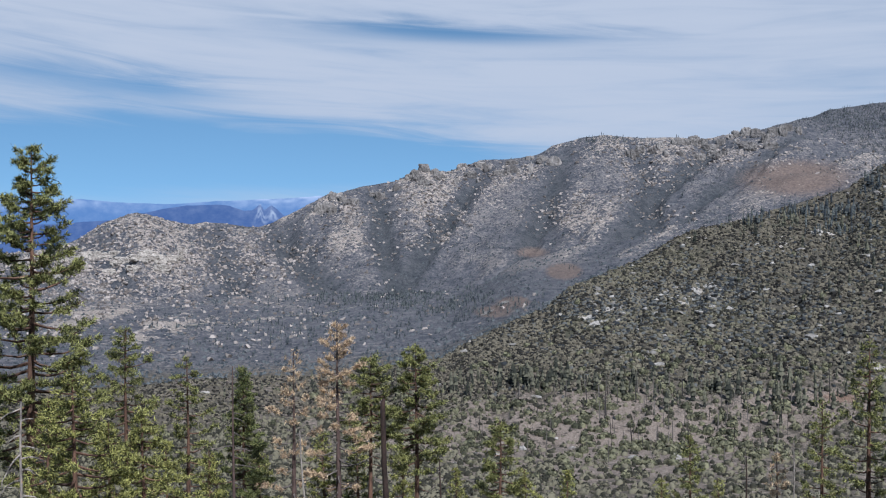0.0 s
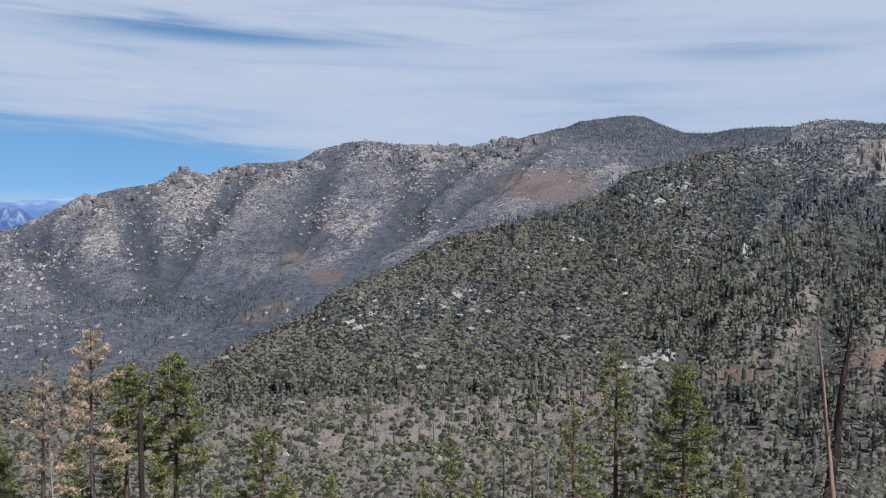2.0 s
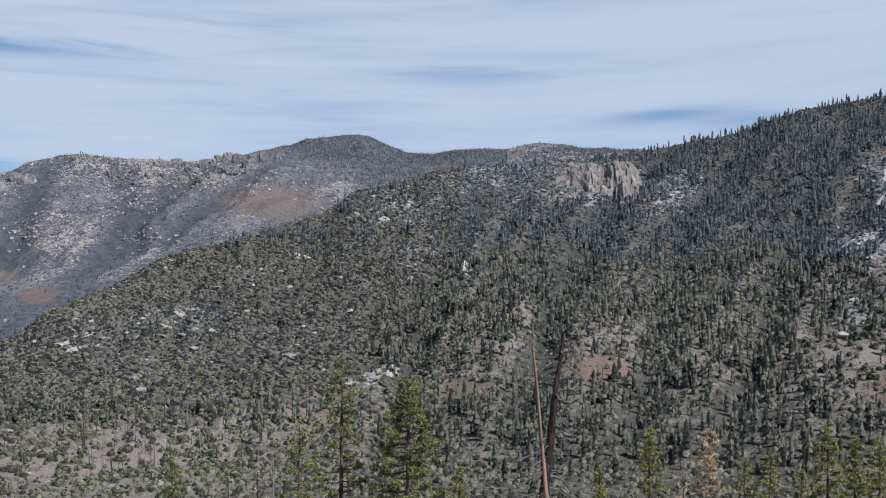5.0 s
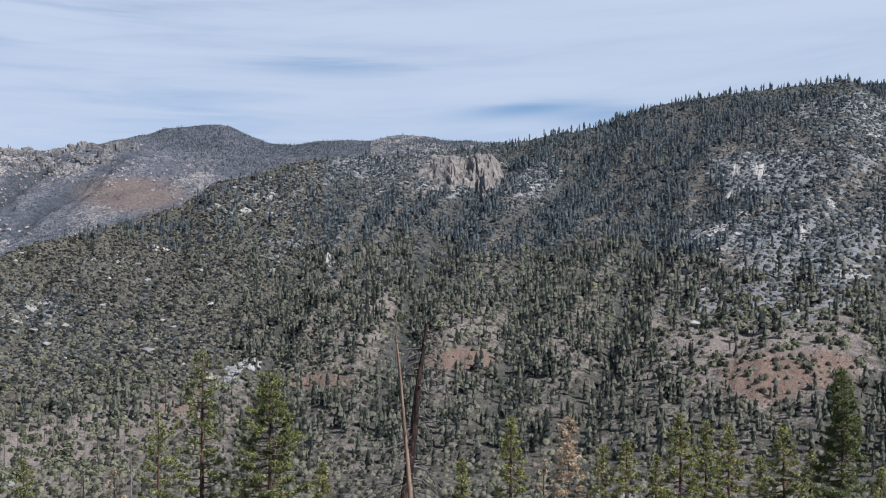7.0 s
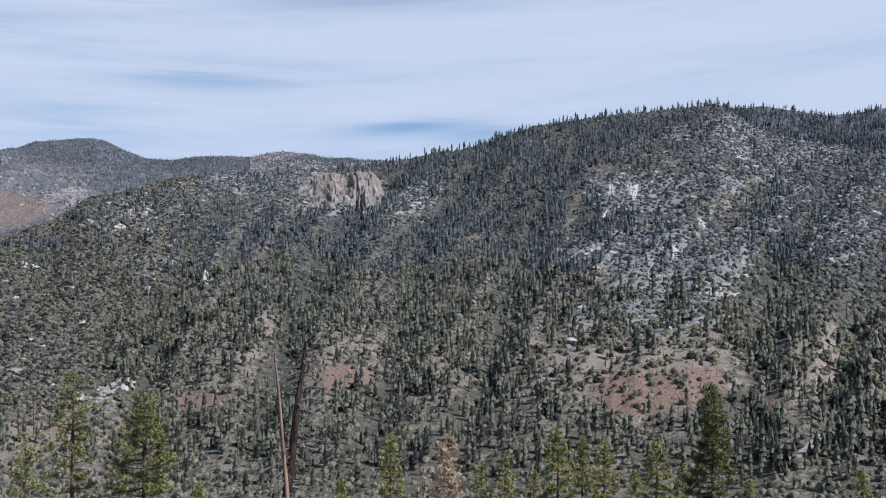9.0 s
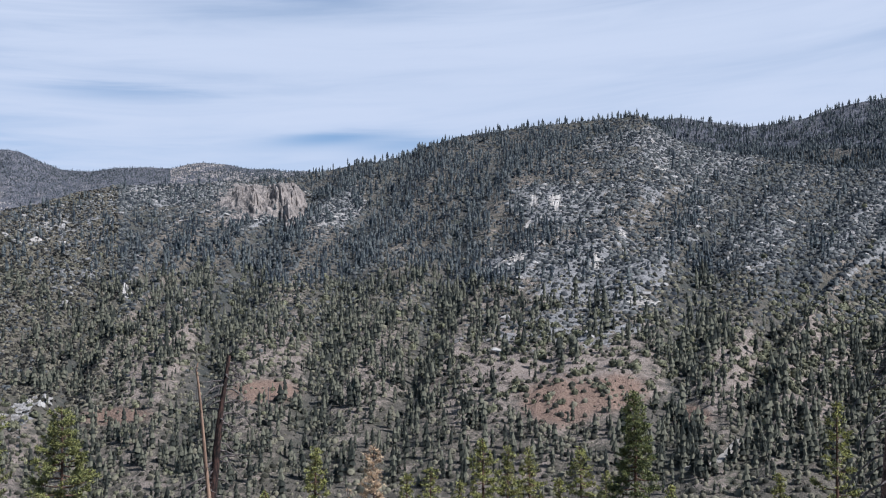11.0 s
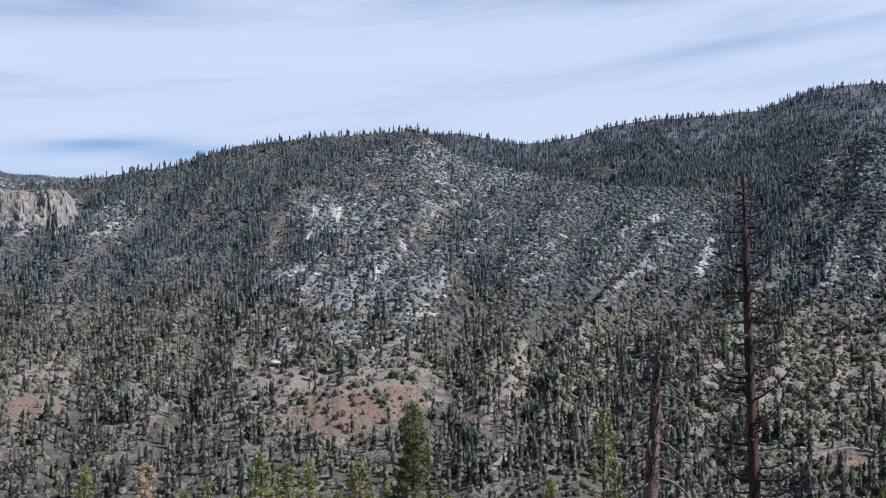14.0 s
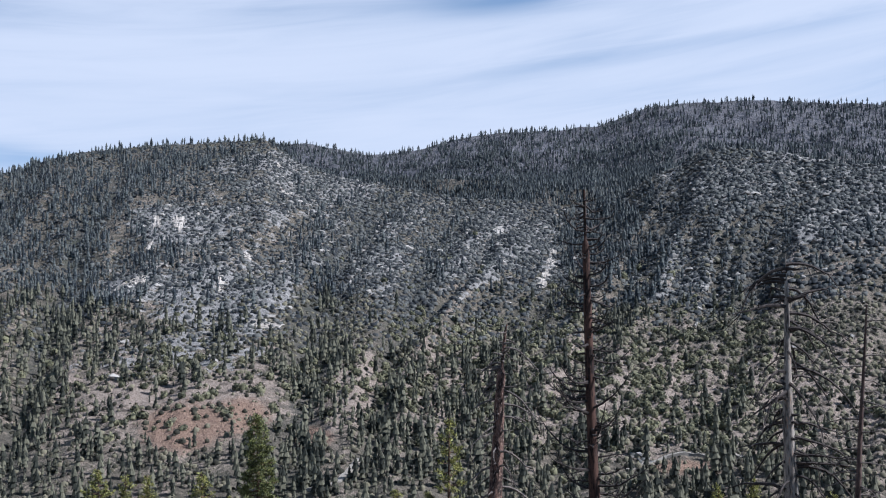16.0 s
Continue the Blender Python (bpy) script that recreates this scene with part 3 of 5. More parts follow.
def build_ground():
    fine = np.arange(-28, 90.001, 0.175)
    rest = np.arange(96, 330 - 0.5, 4.0)
    az = np.concatenate([fine, rest])
    R, Z = knots(np.where(az > 200, az - 360, az))
    az = az[: len(az) // 2 * 2]
    R, Z = R[:, : len(az)], Z[:, : len(az)]
    # the same folds for all bearings, with many rows where slopes face the lookout
    steps = [4, 5, 6, 14, 66, 84, 4, 5, 34, 4, 44, 64, 4, 30, 3]
    rows_r, rows_z = [], []
    amp, ribs, rows_a, rows_b = RUGGED, RIBS, [], []
    for k, n in enumerate(steps):
        for f in np.linspace(0, 1, n, endpoint=False):
            rows_r.append(R[k] * (1 - f) + R[k + 1] * f)
            rows_z.append(Z[k] * (1 - f) + Z[k + 1] * f)
            rows_a.append(amp[k] * (1 - f) + amp[k + 1] * f)
            rows_b.append(ribs[k] * (1 - f) + ribs[k + 1] * f)
    rr, zz = np.array(rows_r), np.array(rows_z)
    aa = np.broadcast_to(np.where(az > 200, az - 360, az), rr.shape)
    b = np.radians(aa)
    x, y = rr * np.sin(b), rr * np.cos(b)
    zz = zz + relief(x, y, aa, np.array(rows_a)[:, None], np.array(rows_b)[:, None])
    el = np.degrees(np.arctan2(zz - EYE, rr))
    n, m = rr.shape
    idx = np.arange(n * m).reshape(n, m)
    nxt = np.roll(idx, -1, axis=1)
    faces = np.stack([idx[:-1], nxt[:-1], nxt[1:], idx[1:]], -1).reshape(-1, 4)[:, ::-1]
    hub = n * m
    far = rr > 2600
    ribs_here = rib_lines(x, y, aa)
    stony = blobs(STONY, aa, el)
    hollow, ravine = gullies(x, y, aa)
    # gully mask: thins pale rock and soil, darkens the colour
    in_gully = np.clip(np.where(far, ravine / 22, hollow / 14), 0, 1)
    broken = np.clip(0.95 + 2.6 * rough_field(x / 120, y / 120, 4, 0.62), 0.05, 1.9)
    granite = np.where(far, 0.110 + 0.30 * np.minimum(stony, 0.5) * broken + 0.13 * np.clip(el + 2.5, 0, 1) * np.clip(ribs_here - 0.55, 0, 0.9),
                       0.62 * stony * broken * np.clip(ribs_here * 1.2 - 0.2, 0.35, 1.35) + 0.095 * np.clip((el + 6.5) / 3, 0, 1) * np.clip((aa - 17) / 5, 0, 1))
    granite = np.where(far, np.minimum(granite, 0.215), granite)
    bare = blobs(OPEN, aa, el) + np.clip(ribs_here - 0.8, -0.6, 0.6) * np.where(far, 0.13, 0.06)
    bare += np.where(far, -0.035, -0.03 - 0.06 * np.clip(el + 7, 0, 1) * np.clip((27 - aa) / 7, -0.15, 1) - 0.06 * np.exp(-((aa - 10) / 9) ** 2 - ((el + 4) / 3.5) ** 2))
    zones = {"granite": (np.where((rr > 4250) & (aa < 29), 0.3 * granite - 0.05, granite - 0.09 * (far & (aa > 44))) - blobs(SHADY, aa, el) - 0.22 * in_gully).ravel(), "red_soil": blobs(RED, aa, el).ravel(),
             # far slopes take the palette with haze put into its colour
             "far_haze": np.clip((rr - np.where(aa < 14, read(SPUR, aa, 1) + 150, 2450)) / 250, 0, 1).ravel(), "bare": (bare - 0.2 * in_gully).ravel(), "shade_thicket": np.where(far, np.clip(in_gully + 0.45 * np.clip(0.75 - ribs_here, 0, 1), 0, 1), in_gully).ravel()}
    middle = np.stack([np.full(m // 2, hub), nxt[0][::2], idx[0][::2], idx[0][np.arange(0, m, 2) - 1]], -1)
    verts = np.concatenate([np.stack([x, y, zz], -1).reshape(-1, 3), [[0, 0, 0]]])
    zones = {k: np.append(v, 0.0) for k, v in zones.items()}
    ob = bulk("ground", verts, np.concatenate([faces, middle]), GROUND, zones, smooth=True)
    tagged(ob, "dry mountain slopes of brush, brown soil and pale granite", "mountainside", kind="structure")


build_ground()


# ---- distant range, self-lit in haze blue ----
FAR_CREST = [(-35, 1.2), (-21.4, 1.25), (-17.6, 1.34), (-16.2, 1.2), (-13.6, 1.12), (-10.8, 1.28), (-8.9, 1.36), (-6.1, 1.5), (0, 1.2), (20, 0.5), (95, 0.5)]
FAR_FRONT = [(-35, 0.1), (-18.9, 0.15), (-16.3, 0.35), (-14.1, 0.83), (-12.8, 1.05), (-10.8, 1.08), (-10.0, 0.78), (-9.55, 0.80), (-9.17, 1.12), (-8.97, 0.78), (-8.62, 1.05), (-8.35, 0.86), (-8.0, 0.52), (-6.4, 0.3), (0, 0)]


def far_range(name, rows, r, depth, pale_top, label, mat):
    az = np.arange(-34, 4, 0.09)
    crest = read(rows, az) + 0.10 * rough_field(az * 1.3 + r, az * 0 + 3.3, 5, 0.6)
    levels = np.concatenate([np.linspace(0, 0.7, 8, endpoint=False), np.linspace(0.7, 1, 44)])
    v, pale = [], []
    for f in levels:
        rr = r - depth * (1 - f) + 20 * rough_field(az * 2.1, az * 0 + f * 5, 3)
        e = -3.0 + (crest + 3.0) * f
        b = np.radians(az)
        v.append(np.stack([rr * np.sin(b), rr * np.cos(b), EYE + rr * np.tan(np.radians(e))], -1))
        # pale rock faces widening below two sharp tops
        wedge = [np.clip(1.4 - np.abs(az - p - 0.5 * (1 - f)) / (0.05 + 2.0 * (1 - f)), 0, 1) for p in (-9.17, -8.62)]
        cliff = 0.42 * np.maximum(*wedge) * np.clip(2.2 * wave(az * 13 + f * 9, f * 30 + az * 3) - 0.3, 0.15, 1) if pale_top < 0.2 else 0
        pale.append(pale_top * np.clip(f * 7 - 6, 0, 1) * (0.3 + 1.2 * wave(az * 2.7, az * 0 + f * 30)) * np.interp(az, [-17, -14, -11, -8], [1, 0.4, 0.6, 1.6]) + cliff * np.clip(f * 9 - 7.2, 0, 1) ** 0.5)
    n, m = len(levels), len(az)
    idx = np.arange(n * m).reshape(n, m)
    faces = np.stack([idx[:-1, :-1], idx[:-1, 1:], idx[1:, 1:], idx[1:, :-1]], -1).reshape(-1, 4)
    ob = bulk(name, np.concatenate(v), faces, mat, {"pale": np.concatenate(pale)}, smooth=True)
    tagged(ob, label, "mountain range", kind="structure")


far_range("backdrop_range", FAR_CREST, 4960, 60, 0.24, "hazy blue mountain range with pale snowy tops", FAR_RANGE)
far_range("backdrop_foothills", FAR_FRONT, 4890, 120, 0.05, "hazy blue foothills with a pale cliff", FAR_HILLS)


# ---- crowds of far plants and stones ----
def scatter(rng, n, a_lo, a_hi, inner, outer, density):
    """Random spots between two folds of the land, thinned by density(bearing, elevation, share of the way up)."""
    a = rng.uniform(a_lo, a_hi, n)
    R, Z = knots(a)
    r0, r1 = R[inner], R[outer]
    r = np.sqrt(r0 ** 2 + (r1 ** 2 - r0 ** 2) * rng.rand(n))
    z = height(a, r)
    e = np.degrees(np.arctan2(z - EYE, r))
    keep = rng.rand(n) < density(a, e, (r - r0) / (r1 - r0))
    a, r, z = a[keep], r[keep], z[keep]
    b = np.radians(a)
    return np.stack([r * np.sin(b), r * np.cos(b), z], -1)


def crowd(name, spots, size, template, faces, rng, mat, jitter, label, category, squash=0.15, tilt=0.0, smooth=False):
    """One object of many alike plants or stones, each turned, sized and roughened by itself."""
    n, k = len(spots), len(template)
    turn = rng.uniform(0, 6.283, n)
    s = size[:, None]
    t = np.broadcast_to(template, (n, k, 3)) + rng.normal(0, 1, (n, k, 3)) * jitter
    c, d = np.cos(turn)[:, None], np.sin(turn)[:, None]
    x, y = t[..., 0] * c - t[..., 1] * d, t[..., 0] * d + t[..., 1] * c
    wide = s * rng.uniform(1 - squash, 1 + squash, n)[:, None]
    lean = rng.normal(0, tilt, (n, 2))
    v = np.stack([x * wide + t[..., 2] * s * lean[:, :1], y * wide + t[..., 2] * s * lean[:, 1:], t[..., 2] * s], -1) + spots[:, None]
    f = (np.asarray(faces)[None] + (np.arange(n) * k)[:, None, None]).reshape(-1, len(faces[0]))
    return tagged(bulk(name, v.reshape(-1, 3), f, mat, smooth=smooth), label, category, kind="stuff")


def conifer_template(tiers, sides, slim):
    """A far conifer: overlapping skirts of foliage, widest below the middle and rounded above."""
    v, f = [], []
    for i in range(tiers):
        q = i / tiers
        z0, z1 = 0.05 + 0.84 * q, min(1.0, 0.05 + 0.84 * (i + 1.9) / tiers)
        w = slim * (0.72 + 1.1 * q) * (1 - 0.88 * q ** 1.25) * 1.1
        base = len(v)
        v += [(w * math.cos(6.283 * (j + 0.5 * i) / sides), w * math.sin(6.283 * (j + 0.5 * i) / sides), z0 + 0.03 * (j % 2)) for j in range(sides)] + [(0, 0, z1)]
        f += [(base + j, base + (j + 1) % sides, base + sides) for j in range(sides)]
    return np.array(v), f


def round_template(level):
    bm = bmesh.new()
    bmesh.ops.create_icosphere(bm, subdivisions=level, radius=1.0)
    v = np.array([q.co[:] for q in bm.verts])
    f = [tuple(q.index for q in p.verts) for p in bm.faces]
    bm.free()
    return v, f


def pole_template():
    v = [(0.030 * (1 - 0.5 * z) * math.cos(2.094 * j), 0.030 * (1 - 0.5 * z) * math.sin(2.094 * j), z) for z in (0, 1) for j in range(3)]
    f = [(0, 1, 4), (0, 4, 3), (1, 2, 5), (1, 5, 4), (2, 0, 3), (2, 3, 5)]
    return np.array(v), f


def patchy(a, e, scale=1.0, seed=0.0):
    return np.clip(wave(a * 0.9 * scale + seed, e * 1.7 * scale + seed) * 1.1 + 0.6 * (wave(a * 3.1 * scale + seed, e * 5 * scale + 4) - 0.5), 0, 1)


# conifer stands: centre, half widths, strength
WOODED = [(43, 2.5, 4.5, 3.5, 2.2), (42, 5.6, 6, 0.8, 1.2), (49, 6.6, 5, 0.6, 0.8), (39, 3.2, 3.5, 2.2, 1.1), (55.3, 2.5, 1.2, 3.0, 1.2), (30, -1.8, 5, 1.6, 0.55),
          (34, -3.6, 7, 1.6, 0.7), (41, -4.2, 6, 1.8, 1.1), (45, -2.0, 5, 1.6, 0.9), (38, -7.8, 6, 1.6, 1.1), (44, -8.8, 6, 1.6, 1.4), (52, -9, 5, 1.4, 0.9), (31, -9, 6, 1.6, 0.9),
          (52, -3.8, 4, 1.0, 0.4), (60, -6.8, 4.5, 2.2, 0.65), (66, -7.5, 4, 1.8, 0.55), (64, -3.6, 3, 1.0, 0.4), (77, -9.6, 9, 1.2, 0.95), (69.6, 2.0, 1.7, 3.4, 1.5), (75, 1.0, 6, 3, 0.15),
          (79, -6, 6, 1.2, 0.3), (24, 1.0, 6, 2.2, 0.32), (16, 0.4, 5, 0.8, 0.45), (31, 4.3, 6, 0.6, 0.45), (34, 1.0, 5, 1.8, 0.9), (9, -8.25, 8, 0.35, 0.75), (60, 2.5, 6, 2.6, 0.16),
          (24, -5.6, 2.5, 0.7, 0.45), (27, -3.6, 6, 1.4, 0.22), (50, -0.5, 3, 2, 0.2), (19, -8.8, 6, 1, 0.2)]


def trees_near(a, e, q):
    r = (1 - q) * read(VALLEY, a, 1) + q * read(SPUR, a, 1)
    b = np.radians(a)
    hollow = gullies(r * np.sin(b), r * np.cos(b), a)[0]
    gather = np.clip(hollow / 9, 0, 1.2) + np.clip(1.9 - 1.1 * rib_lines(r * np.sin(b), r * np.cos(b), a), 0.4, 1.5)
    return np.clip(gather * blobs(WOODED, a, e) * np.clip(3.6 * patchy(a, e, 1.3, 5.0) - 1.0, 0.06, 1.7) * (1 - np.clip(blobs(RED, a, e) * 1.5, 0, 0.93)) * (1 - np.clip((blobs(STONY, a, e) - 0.12) * 3.0, 0, 0.80)) * np.interp(e, [-9, -5, 0], [1.7, 1.3, 0.85]) * (1 - np.clip(blobs(TRACKSIDE, a, e), 0, 0.95)) * (e > -14), 0, 1)


rng = np.random.RandomState(5)
tall, tall_f = conifer_template(4, 6, 0.155)
spots = scatter(rng, 64000, -25, 92, 3, 6, trees_near)
sizes = rng.uniform(2.2, 4.75, len(spots)) ** 2
high = spots[:, 2] > -40 + 60 * wave(spots[:, 0] / 80, spots[:, 1] / 80)
crowd("conifer_forest", spots[~high], sizes[~high], tall, tall_f, rng, FAR_PINE, 0.014, "green conifers standing thick on the lower mountainside", "forest", 0.3, 0.02)
crowd("upper_forest", spots[high], sizes[high] * 0.95, tall, tall_f, rng, HAZED_CONIFER, 0.014, "dark conifers high on the mountainside, coloured blue for haze", "forest", 0.3, 0.02)
far_tree, far_tree_f = conifer_template(3, 4, 0.15)


def trees_hill(a, e, q):
    return np.clip(np.interp(a, [44, 50, 95], [0, 0.95, 0.95]) * (0.45 + 0.8 * patchy(a, e, 1.1, 8.0)) * (1 - np.clip(blobs([(76, 8.2, 5, 0.5, 0.4)], a, e), 0, 0.8)), 0, 1)


hill_tree, hill_tree_f = conifer_template(2, 4, 0.16)
spots = np.concatenate([scatter(rng, 12500, 46, 92, 6, 10, trees_hill), scatter(rng, 14000, 46, 92, 10, 12, trees_hill), scatter(rng, 7000, 57, 73, 8, 11, trees_hill)])
crowd("hill_forest", spots, rng.uniform(2.6, 4.4, len(spots)) ** 2, hill_tree, hill_tree_f, rng, HAZED_CONIFER, 0.022, "dense dark conifer forest covering the hill behind", "forest", 0.3, 0.02)


def trees_dome(a, e, q):
    return np.clip(blobs([(22, 5.2, 2.4, 0.5, 0.8), (19.5, 5.2, 2.0, 0.5, 0.5), (24, 4.6, 2.4, 0.45, 1.4), (29, 4.7, 5, 0.5, 0.9), (34, 4.8, 3, 0.4, 0.9), (20.5, 4.6, 1.6, 0.28, 0.7), (23, 3.8, 3, 0.8, 0.6), (20.6, 3.9, 1.5, 0.6, 0.35)], a, e) * (0.5 + 0.6 * patchy(a, e, 2, 3)), 0, 1)


spots = scatter(rng, 24000, 15, 40, 13, 14, trees_dome)
crowd("summit_forest", spots, rng.uniform(5, 9.5, len(spots)), far_tree, far_tree_f, rng, HAZED_CONIFER, 0.022, "dark conifers on the round summit and its shoulder", "forest", 0.3, 0.02)


def trees_ridge(a, e, q):
    return np.clip(blobs([(-3, -3.6, 3.5, 0.5, 0.55), (1, -4.2, 4, 0.5, 0.3), (-9, -4.8, 4, 0.4, 0.12), (7.8, 4.15, 1.3, 0.18, 0.95), (10, 1.0, 9, 3, 0.02), (-6, -6, 6, 0.8, 0.12), (6, 4.4, 14, 0.25, 0.12), (2, -1.2, 1.5, 0.5, 0.2)], a, e), 0, 1)


spots = np.concatenate([scatter(rng, 26000, -25, 22, 8, 10, trees_ridge), scatter(rng, 26000, -25, 22, 10, 12, trees_ridge)])
crowd("ridge_conifers", spots, rng.uniform(6, 13, len(spots)), far_tree, far_tree_f, rng, HAZED_CONIFER, 0.022, "scattered dark conifers in the far valley and on the ridge", "forest", 0.3, 0.02)

ball, ball_f = round_template(1)


def dome_template():
    v = [(math.cos(1.2566 * j), math.sin(1.2566 * j), -0.1) for j in range(5)] + [(0.86 * math.cos(1.2566 * j + 0.6), 0.86 * math.sin(1.2566 * j + 0.6), 0.65) for j in range(5)] + [(0, 0, 1.1)]
    f = [t for j in range(5) for t in ((j, (j + 1) % 5, 5 + j), ((j + 1) % 5, 5 + (j + 1) % 5, 5 + j), (5 + j, 5 + (j + 1) % 5, 10))]
    return np.array(v), f


dome, dome_f = dome_template()


def mound_template():
    v = [(math.cos(1.5708 * j), math.sin(1.5708 * j), -0.1) for j in range(4)] + [(0.72 * math.cos(1.5708 * j + 0.7), 0.72 * math.sin(1.5708 * j + 0.7), 0.85) for j in range(4)]
    f = [t for j in range(4) for t in ((j, (j + 1) % 4, 4 + j), ((j + 1) % 4, 4 + (j + 1) % 4, 4 + j))] + [(4, 5, 6), (4, 6, 7)]
    return np.array(v), f


mound, mound_f = mound_template()


def puff_template(n, seed):
    """A loose crown: leaf clumps standing round a rounded bush."""
    pick = np.random.RandomState(seed)
    d = pick.normal(0, 1, (n, 3))
    d[:, 2] = np.abs(d[:, 2]) * 1.1 - 0.35
    d /= np.linalg.norm(d, axis=1, keepdims=True)
    s = np.cross(d, pick.normal(0, 1, (n, 3)))
    s /= np.linalg.norm(s, axis=1, keepdims=True)
    t = np.cross(d, s)
    c = d * pick.uniform(0.70, 1.0, (n, 1)) + np.array([0, 0, 0.42])
    w = pick.uniform(0.20, 0.36, (n, 1))
    v = np.stack([c + s * w, c - s * w * 0.6 + t * w, c - s * w * 0.5 - t * w * 0.9 + d * 0.25 * w], 1)
    v = np.concatenate([dome * np.array([0.88, 0.88, 1.0]), v.reshape(-1, 3)])
    return v, list(dome_f) + [(11 + 3 * i, 12 + 3 * i, 13 + 3 * i) for i in range(n)]


puff, puff_f = puff_template(36, 3)
small_puff, small_puff_f = puff_template(3, 8)


def brush_near(a, e, q):
    return np.clip((0.80 - 0.15 * blobs(WOODED, a, e) - 0.72 * blobs([(8, -10.6, 11, 1.8, 1.0)], a, e)) * (0.5 + 0.85 * patchy(a, e, 2.0, 1.0)) * (1 - np.clip(blobs(RED, a, e) * 1.0, 0, 0.52)) * (1 - np.clip(blobs(TRACKSIDE, a, e), 0, 0.9)) * (e > -14), 0, 1)


bush = np.array([(math.cos(1.2566 * j), math.sin(1.2566 * j), -0.1) for j in range(5)] + [(0, 0, 1.1)])
bush_f = [(j, (j + 1) % 5, 5) for j in range(5)]
low_dome, low_mound = dome * np.array([1, 1, 1.0]), mound * np.array([1, 1, 0.9])
spots = scatter(rng, 104000, -22, 86, 3, 6, brush_near)
near = np.hypot(spots[:, 0], spots[:, 1]) < 1180
sizes = rng.uniform(1.12, 2.1, len(spots)) ** 2.0
sizes *= np.where((spots[:, 0] < 0.4 * spots[:, 1]) & (np.hypot(spots[:, 0], spots[:, 1]) > 1150), 0.75, 1.0)
crowd("chaparral_brush", spots[near], sizes[near] * 0.82, small_puff, small_puff_f, rng, FAR_BRUSH, 0.07, "grey-green rounded chaparral shrubs dotting the slopes", "brush", 0.3, smooth=True)
west = spots[:, 0] < 0.5 * spots[:, 1]
more = scatter(rng, 56000, -3, 27, 3, 6, brush_near)
more = more[np.hypot(more[:, 0], more[:, 1]) >= 1180]
spots, sizes = np.concatenate([spots, more]), np.concatenate([sizes, rng.uniform(1.12, 2.1, len(more)) ** 2.0])
near = np.hypot(spots[:, 0], spots[:, 1]) < 1180
west = spots[:, 0] < 0.5 * spots[:, 1]
shade = ~near & west & (wave(spots[:, 0] / 90, spots[:, 1] / 90) + 0.5 * rng.rand(len(spots)) < 1.05)
crowd("slope_brush", spots[shade], sizes[shade] * 0.80, low_mound, mound_f, rng, SLOPE_BRUSH, 0.17, "dark grey-green low shrubs covering the long slope", "brush", 0.3)
shade = ~near & west & ~shade
crowd("sage_brush", spots[shade], sizes[shade] * 0.80, low_mound, mound_f, rng, FAR_BRUSH, 0.17, "pale grey-green shrubs among the darker brush", "brush", 0.3)
near = near | west
high = ~near & (spots[:, 2] + 90 * (wave(spots[:, 0] / 110, spots[:, 1] / 110) - 0.5) + rng.normal(0, 30, len(spots)) > -25)
mid = ~near & ~high
crowd("upper_brush", spots[high], sizes[high], low_mound, mound_f, rng, ROCK_BRUSH, 0.12, "dark grey-green shrubs high on the mountainside", "brush", 0.3, smooth=True)
crowd("middle_brush", spots[mid], sizes[mid] * 0.78, low_dome, dome_f, rng, FAR_BRUSH, 0.11, "grey-green shrubs on the middle slopes", "brush", 0.3, smooth=True)
spots = scatter(rng, 29000, -22, 92, 3, 6, lambda a, e, q: np.clip(blobs([(10, -10.0, 12, 1.7, 1.0), (16, -7.2, 8, 1.2, 0.45), (50, -5.0, 9, 1.6, 0.7), (58, -4.5, 6, 1.6, 0.9), (54, -3.4, 4, 1.2, 1.1), (64, -2.6, 4, 1.2, 0.8), (70, -5.0, 9, 3.4, 1.3), (35, -3.5, 10, 2.0, 0.45)], a, e) * np.clip(2.6 * patchy(a, e, 1.5, 7) - 0.6, 0, 1.2), 0, 1))
crowd("oak_scrub", spots, rng.uniform(1.5, 2.35, len(spots)) ** 2, puff, puff_f, rng, FAR_OAK, 0.07, "bright green scrub oaks in the valley bottom", "brush", 0.25, smooth=True)


def brush_stony(a, e, q):
    return np.clip((np.clip((blobs(STONY, a, e) - 0.10) * 4.5, 0, 0.95) + blobs([(14, -4.5, 8, 2.4, 0.8)], a, e) + 0.42 * (e > -3) * (a > 20) * (a < 69)) * (0.45 + 0.7 * patchy(a, e, 2.4, 6.0)) * (1 - np.clip(blobs(TRACKSIDE, a, e), 0, 0.95)), 0, 1)


spots = scatter(rng, 56000, 2, 86, 4, 6, brush_stony)
crowd("manzanita_brush", spots, rng.uniform(1.2, 1.95, len(spots)) ** 1.9, low_mound, mound_f, rng, ROCK_BRUSH, 0.12, "dark rounded manzanita shrubs among the pale rock", "brush", 0.35, smooth=True)


def brush_ridge(a, e, q):
    return np.clip(0.3 + 0.9 * patchy(a, e, 3.0, 2.0) - blobs(STONY, a, e) * 0.8 - blobs(RED, a, e) * 1.3, 0, 1)


spots = np.concatenate([scatter(rng, 2500, -25, 14, 6, 8, brush_ridge), scatter(rng, 8000, -25, 22, 8, 10, brush_ridge), scatter(rng, 9000, -25, 22, 10, 12, brush_ridge), scatter(rng, 5000, 6, 34, 12, 14, brush_ridge)])
crowd("ridge_brush", spots, rng.uniform(1.3, 2.6, len(spots)) ** 1.45, bush, bush_f, rng, RIDGE_BRUSH, 0.13, "low grey-green brush on the far ridge", "brush", 0.3)

